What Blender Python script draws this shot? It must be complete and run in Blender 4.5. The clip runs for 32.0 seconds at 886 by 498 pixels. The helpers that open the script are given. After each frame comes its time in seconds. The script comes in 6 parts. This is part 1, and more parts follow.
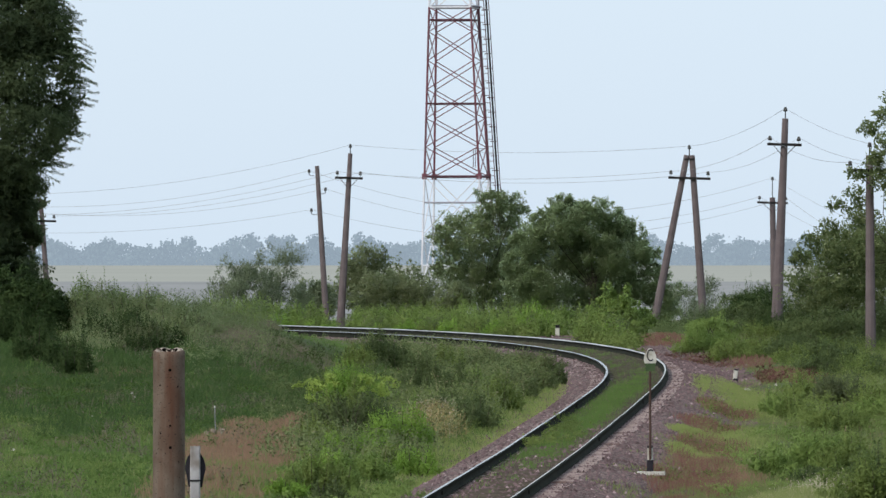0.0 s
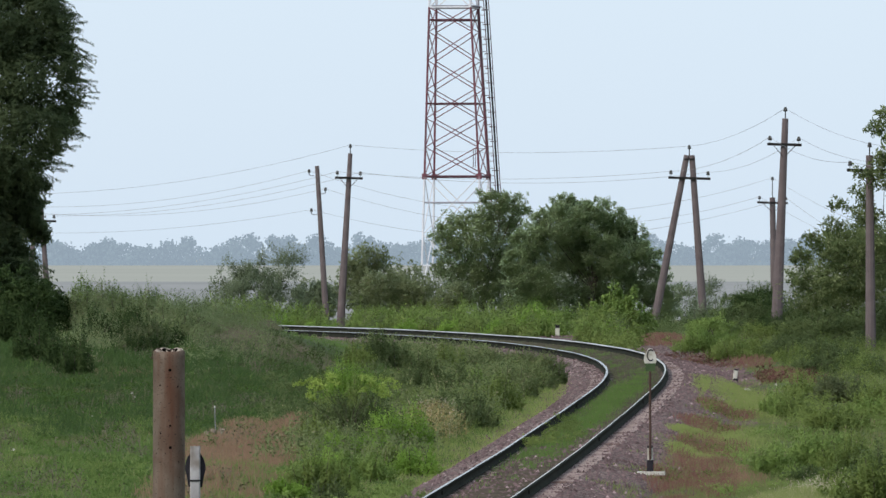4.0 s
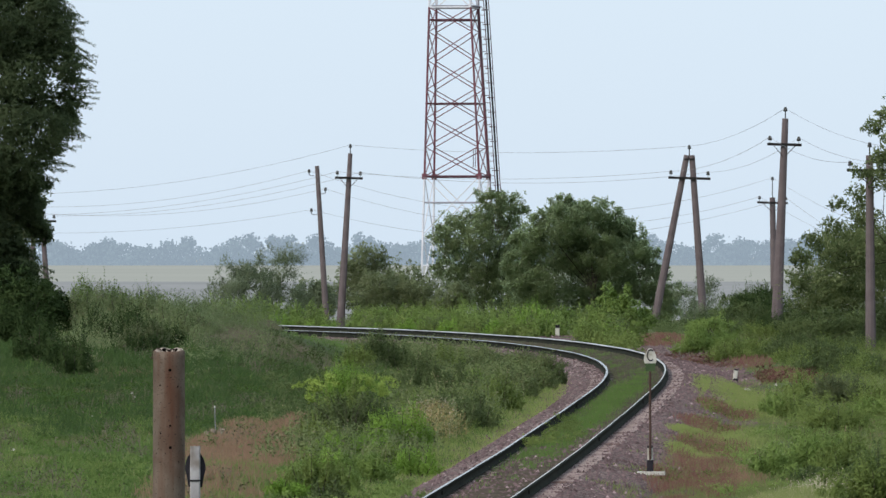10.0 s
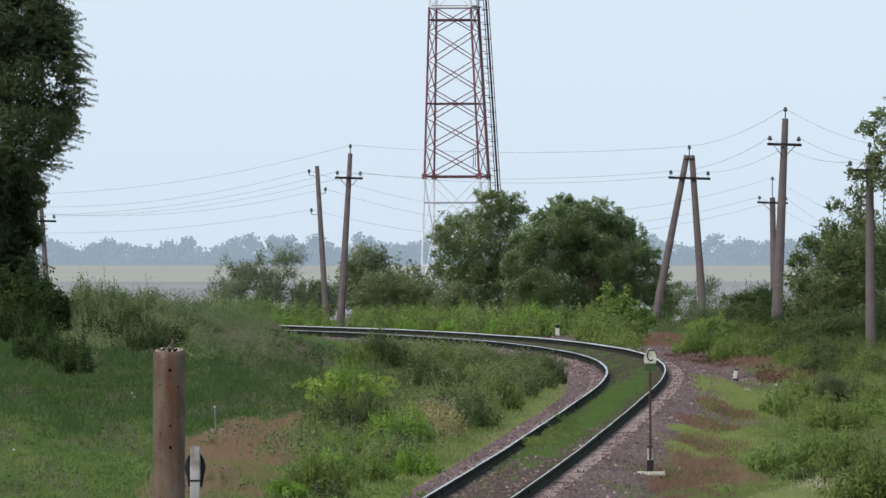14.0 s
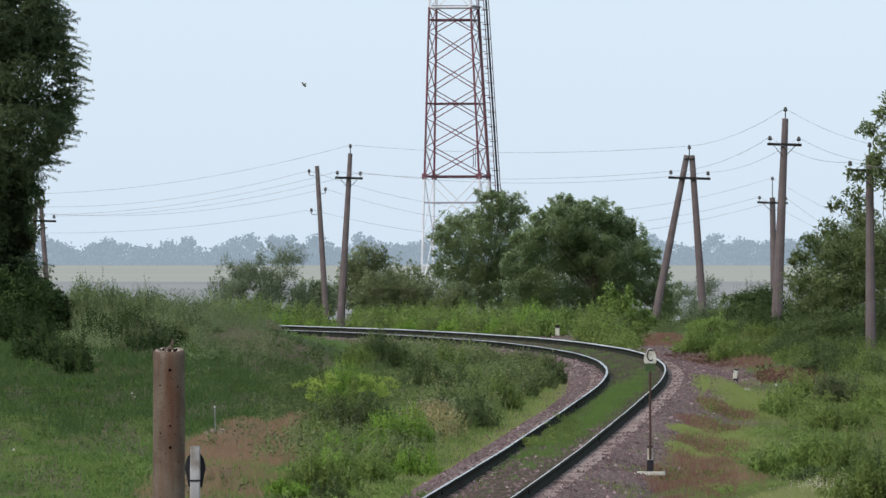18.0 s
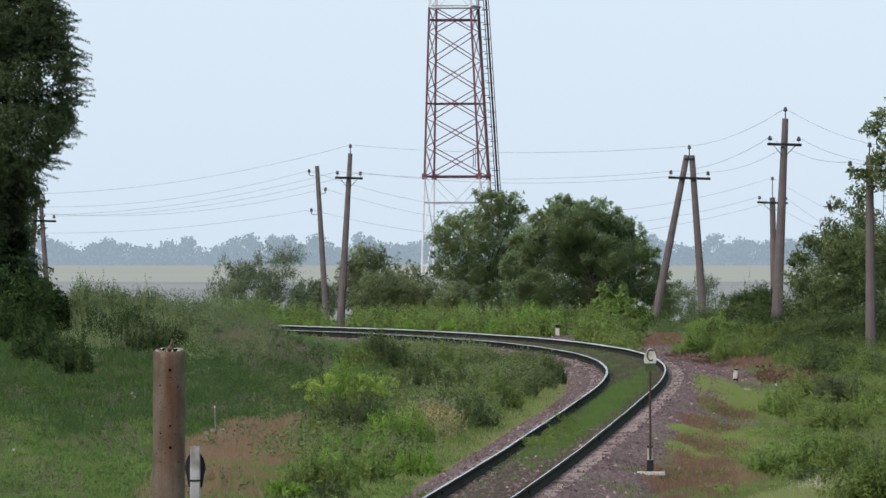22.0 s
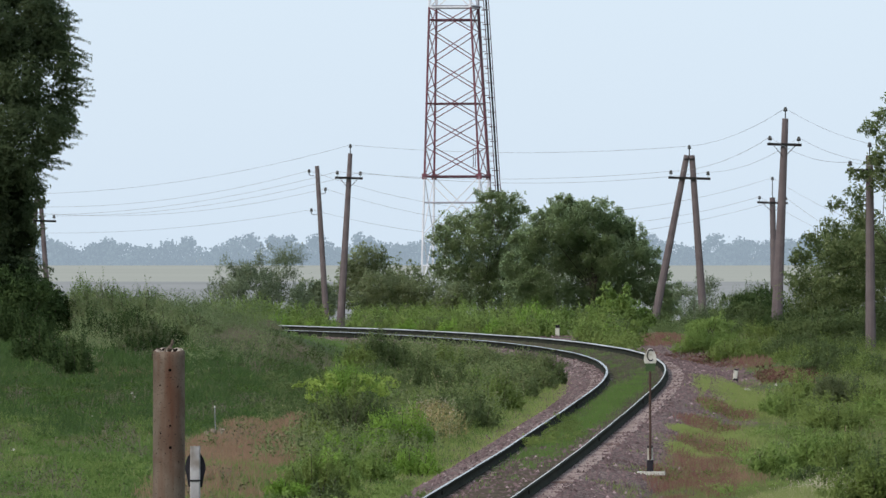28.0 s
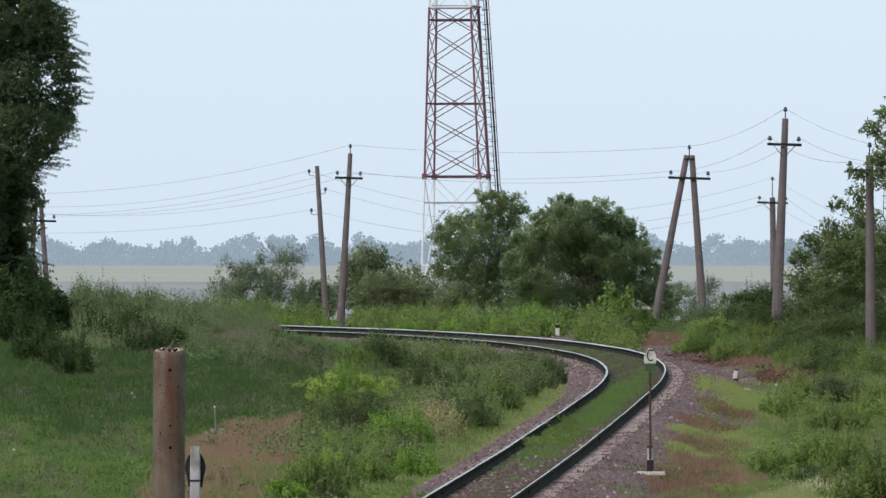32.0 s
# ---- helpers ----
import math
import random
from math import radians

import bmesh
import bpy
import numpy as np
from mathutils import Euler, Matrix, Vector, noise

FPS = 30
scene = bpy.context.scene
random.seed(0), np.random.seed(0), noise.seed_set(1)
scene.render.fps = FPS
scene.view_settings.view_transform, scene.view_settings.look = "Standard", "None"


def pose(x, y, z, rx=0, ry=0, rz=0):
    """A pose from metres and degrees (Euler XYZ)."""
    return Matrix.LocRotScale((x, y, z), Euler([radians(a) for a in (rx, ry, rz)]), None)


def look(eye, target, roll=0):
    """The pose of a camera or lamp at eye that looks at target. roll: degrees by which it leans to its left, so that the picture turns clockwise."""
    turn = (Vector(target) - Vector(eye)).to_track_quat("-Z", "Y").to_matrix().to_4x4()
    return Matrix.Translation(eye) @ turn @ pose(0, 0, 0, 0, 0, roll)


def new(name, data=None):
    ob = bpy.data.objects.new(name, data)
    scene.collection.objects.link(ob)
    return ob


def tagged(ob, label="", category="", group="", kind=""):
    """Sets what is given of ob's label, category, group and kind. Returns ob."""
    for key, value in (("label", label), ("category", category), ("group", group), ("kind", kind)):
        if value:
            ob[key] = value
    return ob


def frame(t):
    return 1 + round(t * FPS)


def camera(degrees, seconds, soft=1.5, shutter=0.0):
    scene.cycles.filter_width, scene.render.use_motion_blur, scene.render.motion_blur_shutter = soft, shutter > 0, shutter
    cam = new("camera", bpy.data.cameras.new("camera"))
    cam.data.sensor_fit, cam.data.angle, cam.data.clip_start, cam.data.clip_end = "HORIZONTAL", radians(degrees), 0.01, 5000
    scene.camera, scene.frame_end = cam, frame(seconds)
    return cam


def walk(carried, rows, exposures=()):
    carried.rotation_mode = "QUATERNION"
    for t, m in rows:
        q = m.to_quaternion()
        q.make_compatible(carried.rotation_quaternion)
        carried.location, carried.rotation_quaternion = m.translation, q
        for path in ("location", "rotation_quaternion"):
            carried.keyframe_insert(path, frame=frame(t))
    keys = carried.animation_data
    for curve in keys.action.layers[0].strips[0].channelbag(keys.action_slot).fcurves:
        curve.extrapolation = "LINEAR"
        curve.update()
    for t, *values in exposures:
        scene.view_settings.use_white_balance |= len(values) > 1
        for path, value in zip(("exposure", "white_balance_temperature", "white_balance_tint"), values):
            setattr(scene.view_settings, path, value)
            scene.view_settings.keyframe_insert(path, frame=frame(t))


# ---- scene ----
# The camera stands still on a rise, 4 m above the rails.
cam = camera(5.611, 32.0, soft=1.5)
EYE = (0.0, 0.0, 4.1)
STAND = look(EYE, (0.0, 100.0, 4.03125))
walk(cam, [(0.0, STAND), (32.0, STAND)], exposures=[(0.0, 0.0, 6500, 10), (32.0, 0.0, 6500, 10)])

# World and sun: a hazy summer day, sun to the left.
SUN_DIR = Vector((-0.58, -0.55, 0.66)).normalized()
world = bpy.data.worlds.new("world")
scene.world = world
world.use_nodes = True
wn = world.node_tree.nodes
wl = world.node_tree.links
sky = wn.new("ShaderNodeTexSky")
sky.sky_type = "NISHITA"
sky.sun_disc = False
sky.sun_elevation = math.asin(SUN_DIR.z)
sky.sun_rotation = math.atan2(SUN_DIR.x, SUN_DIR.y)
sky.air_density = 1.0
sky.dust_density = 1.2
sky.ozone_density = 3.0
haze = wn.new("ShaderNodeMix")
haze.data_type = "RGBA"
haze.inputs["Factor"].default_value = 0.82
haze.inputs["B"].default_value = (6.28, 7.45, 8.74, 1)
wl.new(sky.outputs[0], haze.inputs["A"])
wl.new(haze.outputs["Result"], wn["Background"].inputs[0])
wn["Background"].inputs[1].default_value = 0.12
sun_data = bpy.data.lights.new("sun", "SUN")
sun_data.energy = 2.55
sun_data.angle = radians(12.0)
sun_data.color = (1.0, 0.945, 0.875)
sun = new("sun", sun_data)
sun.matrix_world = look(SUN_DIR * 50, (0, 0, 0))


# ---- materials ----
def mat(name, c1, c2, scale=8.0, rough=0.8, metal=0.0, bump=0.0, fine=60.0, spec=0.12, c3=None, coarse=0.7):
    """Two-scale noise between c1 and c2, with stains of c3 and fine relief."""
    m = bpy.data.materials.new(name)
    m.use_nodes = True
    n, l = m.node_tree.nodes, m.node_tree.links
    p = n["Principled BSDF"]
    geo = n.new("ShaderNodeNewGeometry")
    n1 = n.new("ShaderNodeTexNoise")
    n1.inputs["Scale"].default_value = scale
    n1.inputs["Detail"].default_value = 6
    l.new(geo.outputs["Position"], n1.inputs["Vector"])
    n2 = n.new("ShaderNodeTexNoise")
    n2.inputs["Scale"].default_value = fine
    n2.inputs["Detail"].default_value = 3
    l.new(geo.outputs["Position"], n2.inputs["Vector"])
    mixf = n.new("ShaderNodeMath")
    mixf.operation = "MULTIPLY_ADD"
    mixf.inputs[1].default_value = 0.45
    l.new(n2.outputs[0], mixf.inputs[0])
    sc = n.new("ShaderNodeMath")
    sc.operation = "MULTIPLY_ADD"
    sc.inputs[1].default_value = 1.6
    sc.inputs[2].default_value = -0.55
    l.new(n1.outputs[0], sc.inputs[0])
    l.new(sc.outputs[0], mixf.inputs[2])
    cl = n.new("ShaderNodeClamp")
    l.new(mixf.outputs[0], cl.inputs[0])
    mx = n.new("ShaderNodeMix")
    mx.data_type = "RGBA"
    mx.inputs["A"].default_value = (*c1, 1)
    mx.inputs["B"].default_value = (*c2, 1)
    l.new(cl.outputs[0], mx.inputs["Factor"])
    out = mx.outputs["Result"]
    if c3:
        n3 = n.new("ShaderNodeTexNoise")
        n3.inputs["Scale"].default_value = coarse
        n3.inputs["Detail"].default_value = 4
        l.new(geo.outputs["Position"], n3.inputs["Vector"])
        r = n.new("ShaderNodeMapRange")
        r.inputs[1].default_value, r.inputs[2].default_value = 0.5, 0.68
        l.new(n3.outputs[0], r.inputs[0])
        m3 = n.new("ShaderNodeMix")
        m3.data_type = "RGBA"
        l.new(r.outputs[0], m3.inputs["Factor"])
        l.new(out, m3.inputs["A"])
        m3.inputs["B"].default_value = (*c3, 1)
        out = m3.outputs["Result"]
    l.new(out, p.inputs["Base Color"])
    p.inputs["Roughness"].default_value = rough
    p.inputs["Metallic"].default_value = metal
    p.inputs["Specular IOR Level"].default_value = spec
    if bump:
        b = n.new("ShaderNodeBump")
        b.inputs["Strength"].default_value = bump
        b.inputs["Distance"].default_value = 0.02
        l.new(n2.outputs[0], b.inputs["Height"])
        l.new(b.outputs[0], p.inputs["Normal"])
    return m


def leaf_mat(name, c1, c2, c3=None, through_light=0.35, rough=0.68, odd=0.88, grain=0.45):
    """Foliage: each leaf or blade takes its own shade between c1 and c2, a few take c3; some light passes through."""
    c1, c2, c3 = [c and (c[0] * 1.215, c[1] * 1.165, c[2] * 1.23) for c in (c1, c2, c3)]
    m = bpy.data.materials.new(name)
    m.use_nodes = True
    n, l = m.node_tree.nodes, m.node_tree.links
    p = n["Principled BSDF"]
    geo = n.new("ShaderNodeNewGeometry")
    noi = n.new("ShaderNodeTexNoise")
    noi.inputs["Scale"].default_value = 1.1
    noi.inputs["Detail"].default_value = 4
    l.new(geo.outputs["Position"], noi.inputs["Vector"])
    ad = n.new("ShaderNodeMath")
    ad.operation = "MULTIPLY_ADD"
    ad.inputs[1].default_value = grain
    l.new(geo.outputs["Random Per Island"], ad.inputs[0])
    sc = n.new("ShaderNodeMath")
    sc.operation = "MULTIPLY_ADD"
    sc.inputs[1].default_value = 1.5
    sc.inputs[2].default_value = -0.5
    l.new(noi.outputs[0], sc.inputs[0])
    l.new(sc.outputs[0], ad.inputs[2])
    mx = n.new("ShaderNodeMix")
    mx.data_type = "RGBA"
    mx.clamp_factor = True
    mx.inputs["A"].default_value = (*c1, 1)
    mx.inputs["B"].default_value = (*c2, 1)
    l.new(ad.outputs[0], mx.inputs["Factor"])
    out = mx.outputs["Result"]
    if c3:
        gt = n.new("ShaderNodeMath")
        gt.operation = "GREATER_THAN"
        gt.inputs[1].default_value = odd
        l.new(geo.outputs["Random Per Island"], gt.inputs[0])
        m3 = n.new("ShaderNodeMix")
        m3.data_type = "RGBA"
        l.new(gt.outputs[0], m3.inputs["Factor"])
        l.new(out, m3.inputs["A"])
        m3.inputs["B"].default_value = (*c3, 1)
        out = m3.outputs["Result"]
    l.new(out, p.inputs["Base Color"])
    p.inputs["Roughness"].default_value = rough
    p.inputs["Specular IOR Level"].default_value = 0.10
    tr = n.new("ShaderNodeBsdfTranslucent")
    l.new(out, tr.inputs["Color"])
    ms = n.new("ShaderNodeMixShader")
    ms.inputs[0].default_value = through_light
    l.new(p.outputs[0], ms.inputs[1])
    l.new(tr.outputs[0], ms.inputs[2])
    l.new(ms.outputs[0], n["Material Output"].inputs["Surface"])
    return m


def distant(name, c1, c2, haze_glow, amount):
    """The far wood at the skyline, kilometres off; bluish emission puts the haze into the material."""
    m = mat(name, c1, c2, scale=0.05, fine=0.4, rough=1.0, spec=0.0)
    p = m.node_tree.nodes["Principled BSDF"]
    p.inputs["Emission Color"].default_value = (*haze_glow, 1)
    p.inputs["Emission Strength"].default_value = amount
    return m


M_SOIL = mat("soil", (0.05, 0.075, 0.025), (0.10, 0.12, 0.045), scale=0.6, fine=9, rough=1, c3=(0.15, 0.11, 0.065), coarse=0.22, bump=0.4, spec=0.1)
# Pale tone partly puts far haze into the field's base colour.
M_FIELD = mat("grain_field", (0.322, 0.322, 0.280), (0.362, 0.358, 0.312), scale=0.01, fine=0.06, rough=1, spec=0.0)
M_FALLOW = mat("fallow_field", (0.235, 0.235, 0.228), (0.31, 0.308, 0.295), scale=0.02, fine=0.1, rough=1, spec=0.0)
M_GRAVEL = mat("gravel", (0.050, 0.034, 0.031), (0.168, 0.118, 0.109), scale=3, fine=26, rough=0.95, c3=(0.092, 0.058, 0.048), coarse=0.6)
M_TRACKSOIL = mat("track_soil", (0.045, 0.036, 0.026), (0.115, 0.088, 0.064), scale=2, fine=22, rough=1.0, bump=0.6, spec=0.05, c3=(0.06, 0.062, 0.03), coarse=0.9)


def crushed(m, dark, light, size):
    """Separate stones in the surface: each cell has its own shade, with dark joints and relief."""
    n, l = m.node_tree.nodes, m.node_tree.links
    p = n["Principled BSDF"]
    old = p.inputs["Base Color"].links[0].from_socket
    geo = n.new("ShaderNodeNewGeometry")
    cells = n.new("ShaderNodeTexVoronoi")
    cells.inputs["Scale"].default_value = 1 / size
    l.new(geo.outputs["Position"], cells.inputs["Vector"])
    sep = n.new("ShaderNodeSeparateColor")
    l.new(cells.outputs["Color"], sep.inputs[0])
    shade = n.new("ShaderNodeMix")
    shade.data_type = "RGBA"
    shade.inputs["A"].default_value = (*dark, 1)
    shade.inputs["B"].default_value = (*light, 1)
    l.new(sep.outputs[0], shade.inputs["Factor"])
    both = n.new("ShaderNodeMix")
    both.data_type = "RGBA"
    both.inputs["Factor"].default_value = 0.6
    l.new(old, both.inputs["A"])
    l.new(shade.outputs["Result"], both.inputs["B"])
    l.new(both.outputs["Result"], p.inputs["Base Color"])
    b = n.new("ShaderNodeBump")
    b.inputs["Strength"].default_value = 0.9
    b.inputs["Distance"].default_value = 0.03
    b.invert = True
    l.new(cells.outputs["Distance"], b.inputs["Height"])
    l.new(b.outputs[0], p.inputs["Normal"])


crushed(M_GRAVEL, (0.022, 0.015, 0.014), (0.275, 0.205, 0.188), 0.075)
M_STEEL = mat("rail_steel", (0.70, 0.63, 0.54), (0.92, 0.85, 0.75), scale=3, fine=60, rough=0.30, metal=1.0, c3=(0.40, 0.33, 0.26), coarse=0.5)
M_DULLSTEEL = mat("dull_rail_steel", (0.44, 0.40, 0.35), (0.76, 0.70, 0.62), scale=2, fine=60, rough=0.26, metal=1.0, c3=(0.17, 0.13, 0.09), coarse=0.35)
M_RUST = mat("rail_side", (0.015, 0.018, 0.014), (0.038, 0.038, 0.029), scale=2, fine=40, rough=0.95, spec=0.03)
M_SLEEPER = mat("sleeper_concrete", (0.27, 0.205, 0.19), (0.40, 0.325, 0.30), scale=3, fine=40, rough=0.9, bump=0.4, c3=(0.17, 0.115, 0.10), coarse=1.3)
M_POLE = mat("pole_concrete", (0.100, 0.078, 0.080), (0.180, 0.145, 0.143), scale=2.5, fine=25, rough=0.9, bump=0.3, c3=(0.135, 0.108, 0.106))
M_POST = mat("post_concrete", (0.098, 0.072, 0.055), (0.198, 0.154, 0.120), scale=6, fine=130, rough=0.92, bump=0.35, c3=(0.110, 0.068, 0.049), coarse=5)


def weather_post(m, stain, pit):
    """Rust that runs down one side in streaks, and dark pits."""
    n, l = m.node_tree.nodes, m.node_tree.links
    p = n["Principled BSDF"]
    old = p.inputs["Base Color"].links[0].from_socket
    tc = n.new("ShaderNodeTexCoord")
    mp = n.new("ShaderNodeMapping")
    mp.inputs["Scale"].default_value = (15, 3, 1.1)
    l.new(tc.outputs["Object"], mp.inputs["Vector"])
    st = n.new("ShaderNodeTexNoise")
    st.inputs["Scale"].default_value = 2.0
    st.inputs["Detail"].default_value = 5
    l.new(mp.outputs[0], st.inputs["Vector"])
    r = n.new("ShaderNodeMapRange")
    r.inputs[1].default_value, r.inputs[2].default_value = 0.44, 0.66
    l.new(st.outputs[0], r.inputs[0])
    mp2 = n.new("ShaderNodeMapping")
    mp2.inputs["Location"].default_value = (-0.024 / 0.075, 0, -1.95 / 0.62)
    mp2.inputs["Scale"].default_value = (1 / 0.075, 0, 1 / 0.62)
    l.new(tc.outputs["Object"], mp2.inputs["Vector"])
    gr = n.new("ShaderNodeTexGradient")
    gr.gradient_type = "SPHERICAL"
    l.new(mp2.outputs[0], gr.inputs["Vector"])
    ad = n.new("ShaderNodeMath")
    ad.operation = "MULTIPLY_ADD"
    ad.inputs[1].default_value = 1.0
    l.new(gr.outputs["Fac"], ad.inputs[0])
    half = n.new("ShaderNodeMath")
    half.operation = "MULTIPLY"
    half.inputs[1].default_value = 0.42
    l.new(r.outputs[0], half.inputs[0])
    l.new(half.outputs[0], ad.inputs[2])
    m1 = n.new("ShaderNodeMix")
    m1.data_type = "RGBA"
    m1.clamp_factor = True
    m1.inputs["B"].default_value = (*stain, 1)
    l.new(ad.outputs[0], m1.inputs["Factor"])
    l.new(old, m1.inputs["A"])
    pn = n.new("ShaderNodeTexNoise")
    pn.inputs["Scale"].default_value = 75
    pn.inputs["Detail"].default_value = 2
    l.new(tc.outputs["Object"], pn.inputs["Vector"])
    pr = n.new("ShaderNodeMapRange")
    pr.inputs[1].default_value, pr.inputs[2].default_value = 0.63, 0.70
    l.new(pn.outputs[0], pr.inputs[0])
    m2 = n.new("ShaderNodeMix")
    m2.data_type = "RGBA"
    m2.inputs["B"].default_value = (*pit, 1)
    l.new(pr.outputs[0], m2.inputs["Factor"])
    l.new(m1.outputs["Result"], m2.inputs["A"])
    l.new(m2.outputs["Result"], p.inputs["Base Color"])


weather_post(M_POST, (0.105, 0.050, 0.032), (0.04, 0.028, 0.022))
M_IRON = mat("dark_iron", (0.012, 0.012, 0.013), (0.03, 0.028, 0.026), scale=8, fine=60, rough=0.6)
M_RUSTBAR = mat("rusty_bar", (0.05, 0.032, 0.026), (0.10, 0.06, 0.045), scale=8, fine=60, rough=0.8)
M_WIRE = mat("wire", (0.20, 0.20, 0.21), (0.26, 0.26, 0.27), scale=2, fine=30, rough=0.5)
M_GLAZE = mat("insulator", (0.03, 0.03, 0.03), (0.10, 0.10, 0.095), scale=20, fine=90, rough=0.4)
M_RED = mat("tower_red", (0.125, 0.044, 0.056), (0.20, 0.084, 0.098), scale=0.8, fine=14, rough=0.6, c3=(0.14, 0.078, 0.09), coarse=0.5)
M_DARKRED = mat("tower_dark_red", (0.055, 0.024, 0.030), (0.11, 0.05, 0.058), scale=0.8, fine=14, rough=0.6)
M_WHITE = mat("tower_white", (0.55, 0.55, 0.57), (0.75, 0.74, 0.75), scale=0.8, fine=14, rough=0.6)
M_GREY = mat("galvanised", (0.22, 0.22, 0.24), (0.34, 0.33, 0.36), scale=1, fine=20, rough=0.6, metal=0.3)
M_PAINT = mat("white_paint", (0.46, 0.44, 0.385), (0.65, 0.62, 0.55), scale=6, fine=60, rough=0.75, c3=(0.35, 0.32, 0.26), coarse=7)
M_OLDPAINT = mat("old_whitewash", (0.27, 0.25, 0.25), (0.44, 0.42, 0.42), scale=5, fine=50, rough=0.85, c3=(0.22, 0.19, 0.17), coarse=4, bump=0.2)
M_BLACK = mat("black_paint", (0.014, 0.012, 0.016), (0.034, 0.030, 0.036), scale=6, fine=60, rough=0.65)
M_GREEN = mat("green_paint", (0.04, 0.07, 0.03), (0.07, 0.10, 0.045), scale=8, fine=60, rough=0.7)
M_BARK = mat("bark", (0.05, 0.04, 0.03), (0.12, 0.10, 0.08), scale=8, fine=60, rough=0.95, bump=0.6)
M_CHITIN = mat("insect_shell", (0.10, 0.11, 0.10), (0.20, 0.20, 0.19), scale=300, fine=900, rough=0.4)
M_SKIN = mat("scaly_skin", (0.065, 0.048, 0.036), (0.15, 0.115, 0.088), scale=120, fine=500, rough=0.7)
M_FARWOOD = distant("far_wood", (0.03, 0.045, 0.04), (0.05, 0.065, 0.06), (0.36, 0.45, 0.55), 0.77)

L_DARK = leaf_mat("leaf_dark", (0.082, 0.104, 0.052), (0.158, 0.194, 0.086), through_light=0.52)
# The tall tree's shaded side is put into this leaf colour.
L_TALL_SHADED = leaf_mat("leaf_tall_tree_shaded", (0.064, 0.094, 0.046), (0.118, 0.160, 0.072), through_light=0.62)
# Darkest leaves: dark shrubs, with tree and bush shade put into the colour.
L_SHADED_DARK = leaf_mat("leaf_shaded_dark", (0.032, 0.058, 0.019), (0.068, 0.108, 0.034), through_light=0.4)
L_MID = leaf_mat("leaf_mid", (0.062, 0.094, 0.035), (0.149, 0.198, 0.073), through_light=0.38)
# Leaf colour raised to stand in for haze at 400 m.
L_WALNUT = leaf_mat("leaf_walnut_hazed", (0.220, 0.282, 0.140), (0.316, 0.390, 0.196), (0.38, 0.40, 0.26), 0.88, odd=0.975)
L_SHRUB = leaf_mat("leaf_shrub", (0.180, 0.220, 0.110), (0.278, 0.328, 0.164), (0.33, 0.35, 0.22), 0.75, odd=0.97)
L_GREY = leaf_mat("leaf_grey", (0.122, 0.162, 0.090), (0.206, 0.254, 0.142), through_light=0.5)
L_BRIGHT = leaf_mat("leaf_bright", (0.130, 0.206, 0.048), (0.254, 0.352, 0.102), through_light=0.44)
L_LIME = leaf_mat("leaf_lime", (0.205, 0.300, 0.058), (0.385, 0.500, 0.125), through_light=0.45)
L_WEED = leaf_mat("weed_leaf", (0.110, 0.150, 0.056), (0.198, 0.248, 0.100), (0.27, 0.26, 0.14), 0.42, odd=0.95)
L_GRASS = leaf_mat("grass_blade", (0.080, 0.144, 0.032), (0.130, 0.214, 0.055), (0.20, 0.19, 0.10), 0.4, odd=0.97, grain=0.12)
L_LAWN = leaf_mat("verge_blade", (0.106, 0.142, 0.043), (0.182, 0.226, 0.077), (0.25, 0.188, 0.117), 0.4, odd=0.96, grain=0.25)
L_DRY = leaf_mat("dry_blade", (0.160, 0.102, 0.062), (0.285, 0.196, 0.124), (0.20, 0.17, 0.085), 0.3, odd=0.88)
L_RED = leaf_mat("red_blade", (0.118, 0.058, 0.045), (0.212, 0.112, 0.086), (0.16, 0.15, 0.07), 0.3, odd=0.78)
# Pale green weeds with a little bluish haze mixed into the leaf colour.
L_HAZY = leaf_mat("tall_weed_hazed", (0.146, 0.196, 0.084), (0.242, 0.302, 0.138), (0.245, 0.245, 0.145), 0.5, odd=0.95, grain=0.2)
L_FLOWER = leaf_mat("pale_flower", (0.40, 0.34, 0.24), (0.58, 0.52, 0.40), through_light=0.3)
L_DULL = leaf_mat("dull_weed", (0.112, 0.104, 0.070), (0.170, 0.152, 0.108), (0.118, 0.150, 0.064), 0.3, odd=0.8)
# Raised likewise: the haze before the dome tree is in the leaf colour.
L_DOME = leaf_mat("leaf_dome_hazed", (0.230, 0.300, 0.154), (0.306, 0.386, 0.198), (0.35, 0.39, 0.23), 0.88, odd=0.985)
# Grass with the tree's shade put into its colour.
L_SHADE_GRASS = leaf_mat("shade_grass", (0.041, 0.080, 0.021), (0.070, 0.122, 0.034), (0.10, 0.13, 0.05), 0.38, odd=0.97, grain=0.12)
L_MOSS = leaf_mat("track_moss", (0.060, 0.062, 0.038), (0.108, 0.108, 0.066), (0.10, 0.13, 0.05), 0.2, odd=0.85)
L_TREE = leaf_mat("leaf_tree", (0.088, 0.126, 0.048), (0.200, 0.252, 0.102), (0.30, 0.34, 0.17), 0.55, odd=0.95)
L_STRAW = leaf_mat("straw_weed", (0.227, 0.200, 0.082), (0.371, 0.310, 0.140), (0.165, 0.200, 0.070), 0.3, odd=0.75)
L_SLOPE = leaf_mat("leaf_slope", (0.104, 0.152, 0.040), (0.230, 0.302, 0.084), through_light=0.44)
L_LUSH = leaf_mat("lush_blade", (0.112, 0.176, 0.042), (0.196, 0.272, 0.080), (0.22, 0.22, 0.10), 0.4, odd=0.96, grain=0.25)
L_SWARD = leaf_mat("sward_blade", (0.164, 0.222, 0.062), (0.276, 0.334, 0.106), (0.29, 0.25, 0.14), 0.42, odd=0.96, grain=0.25)
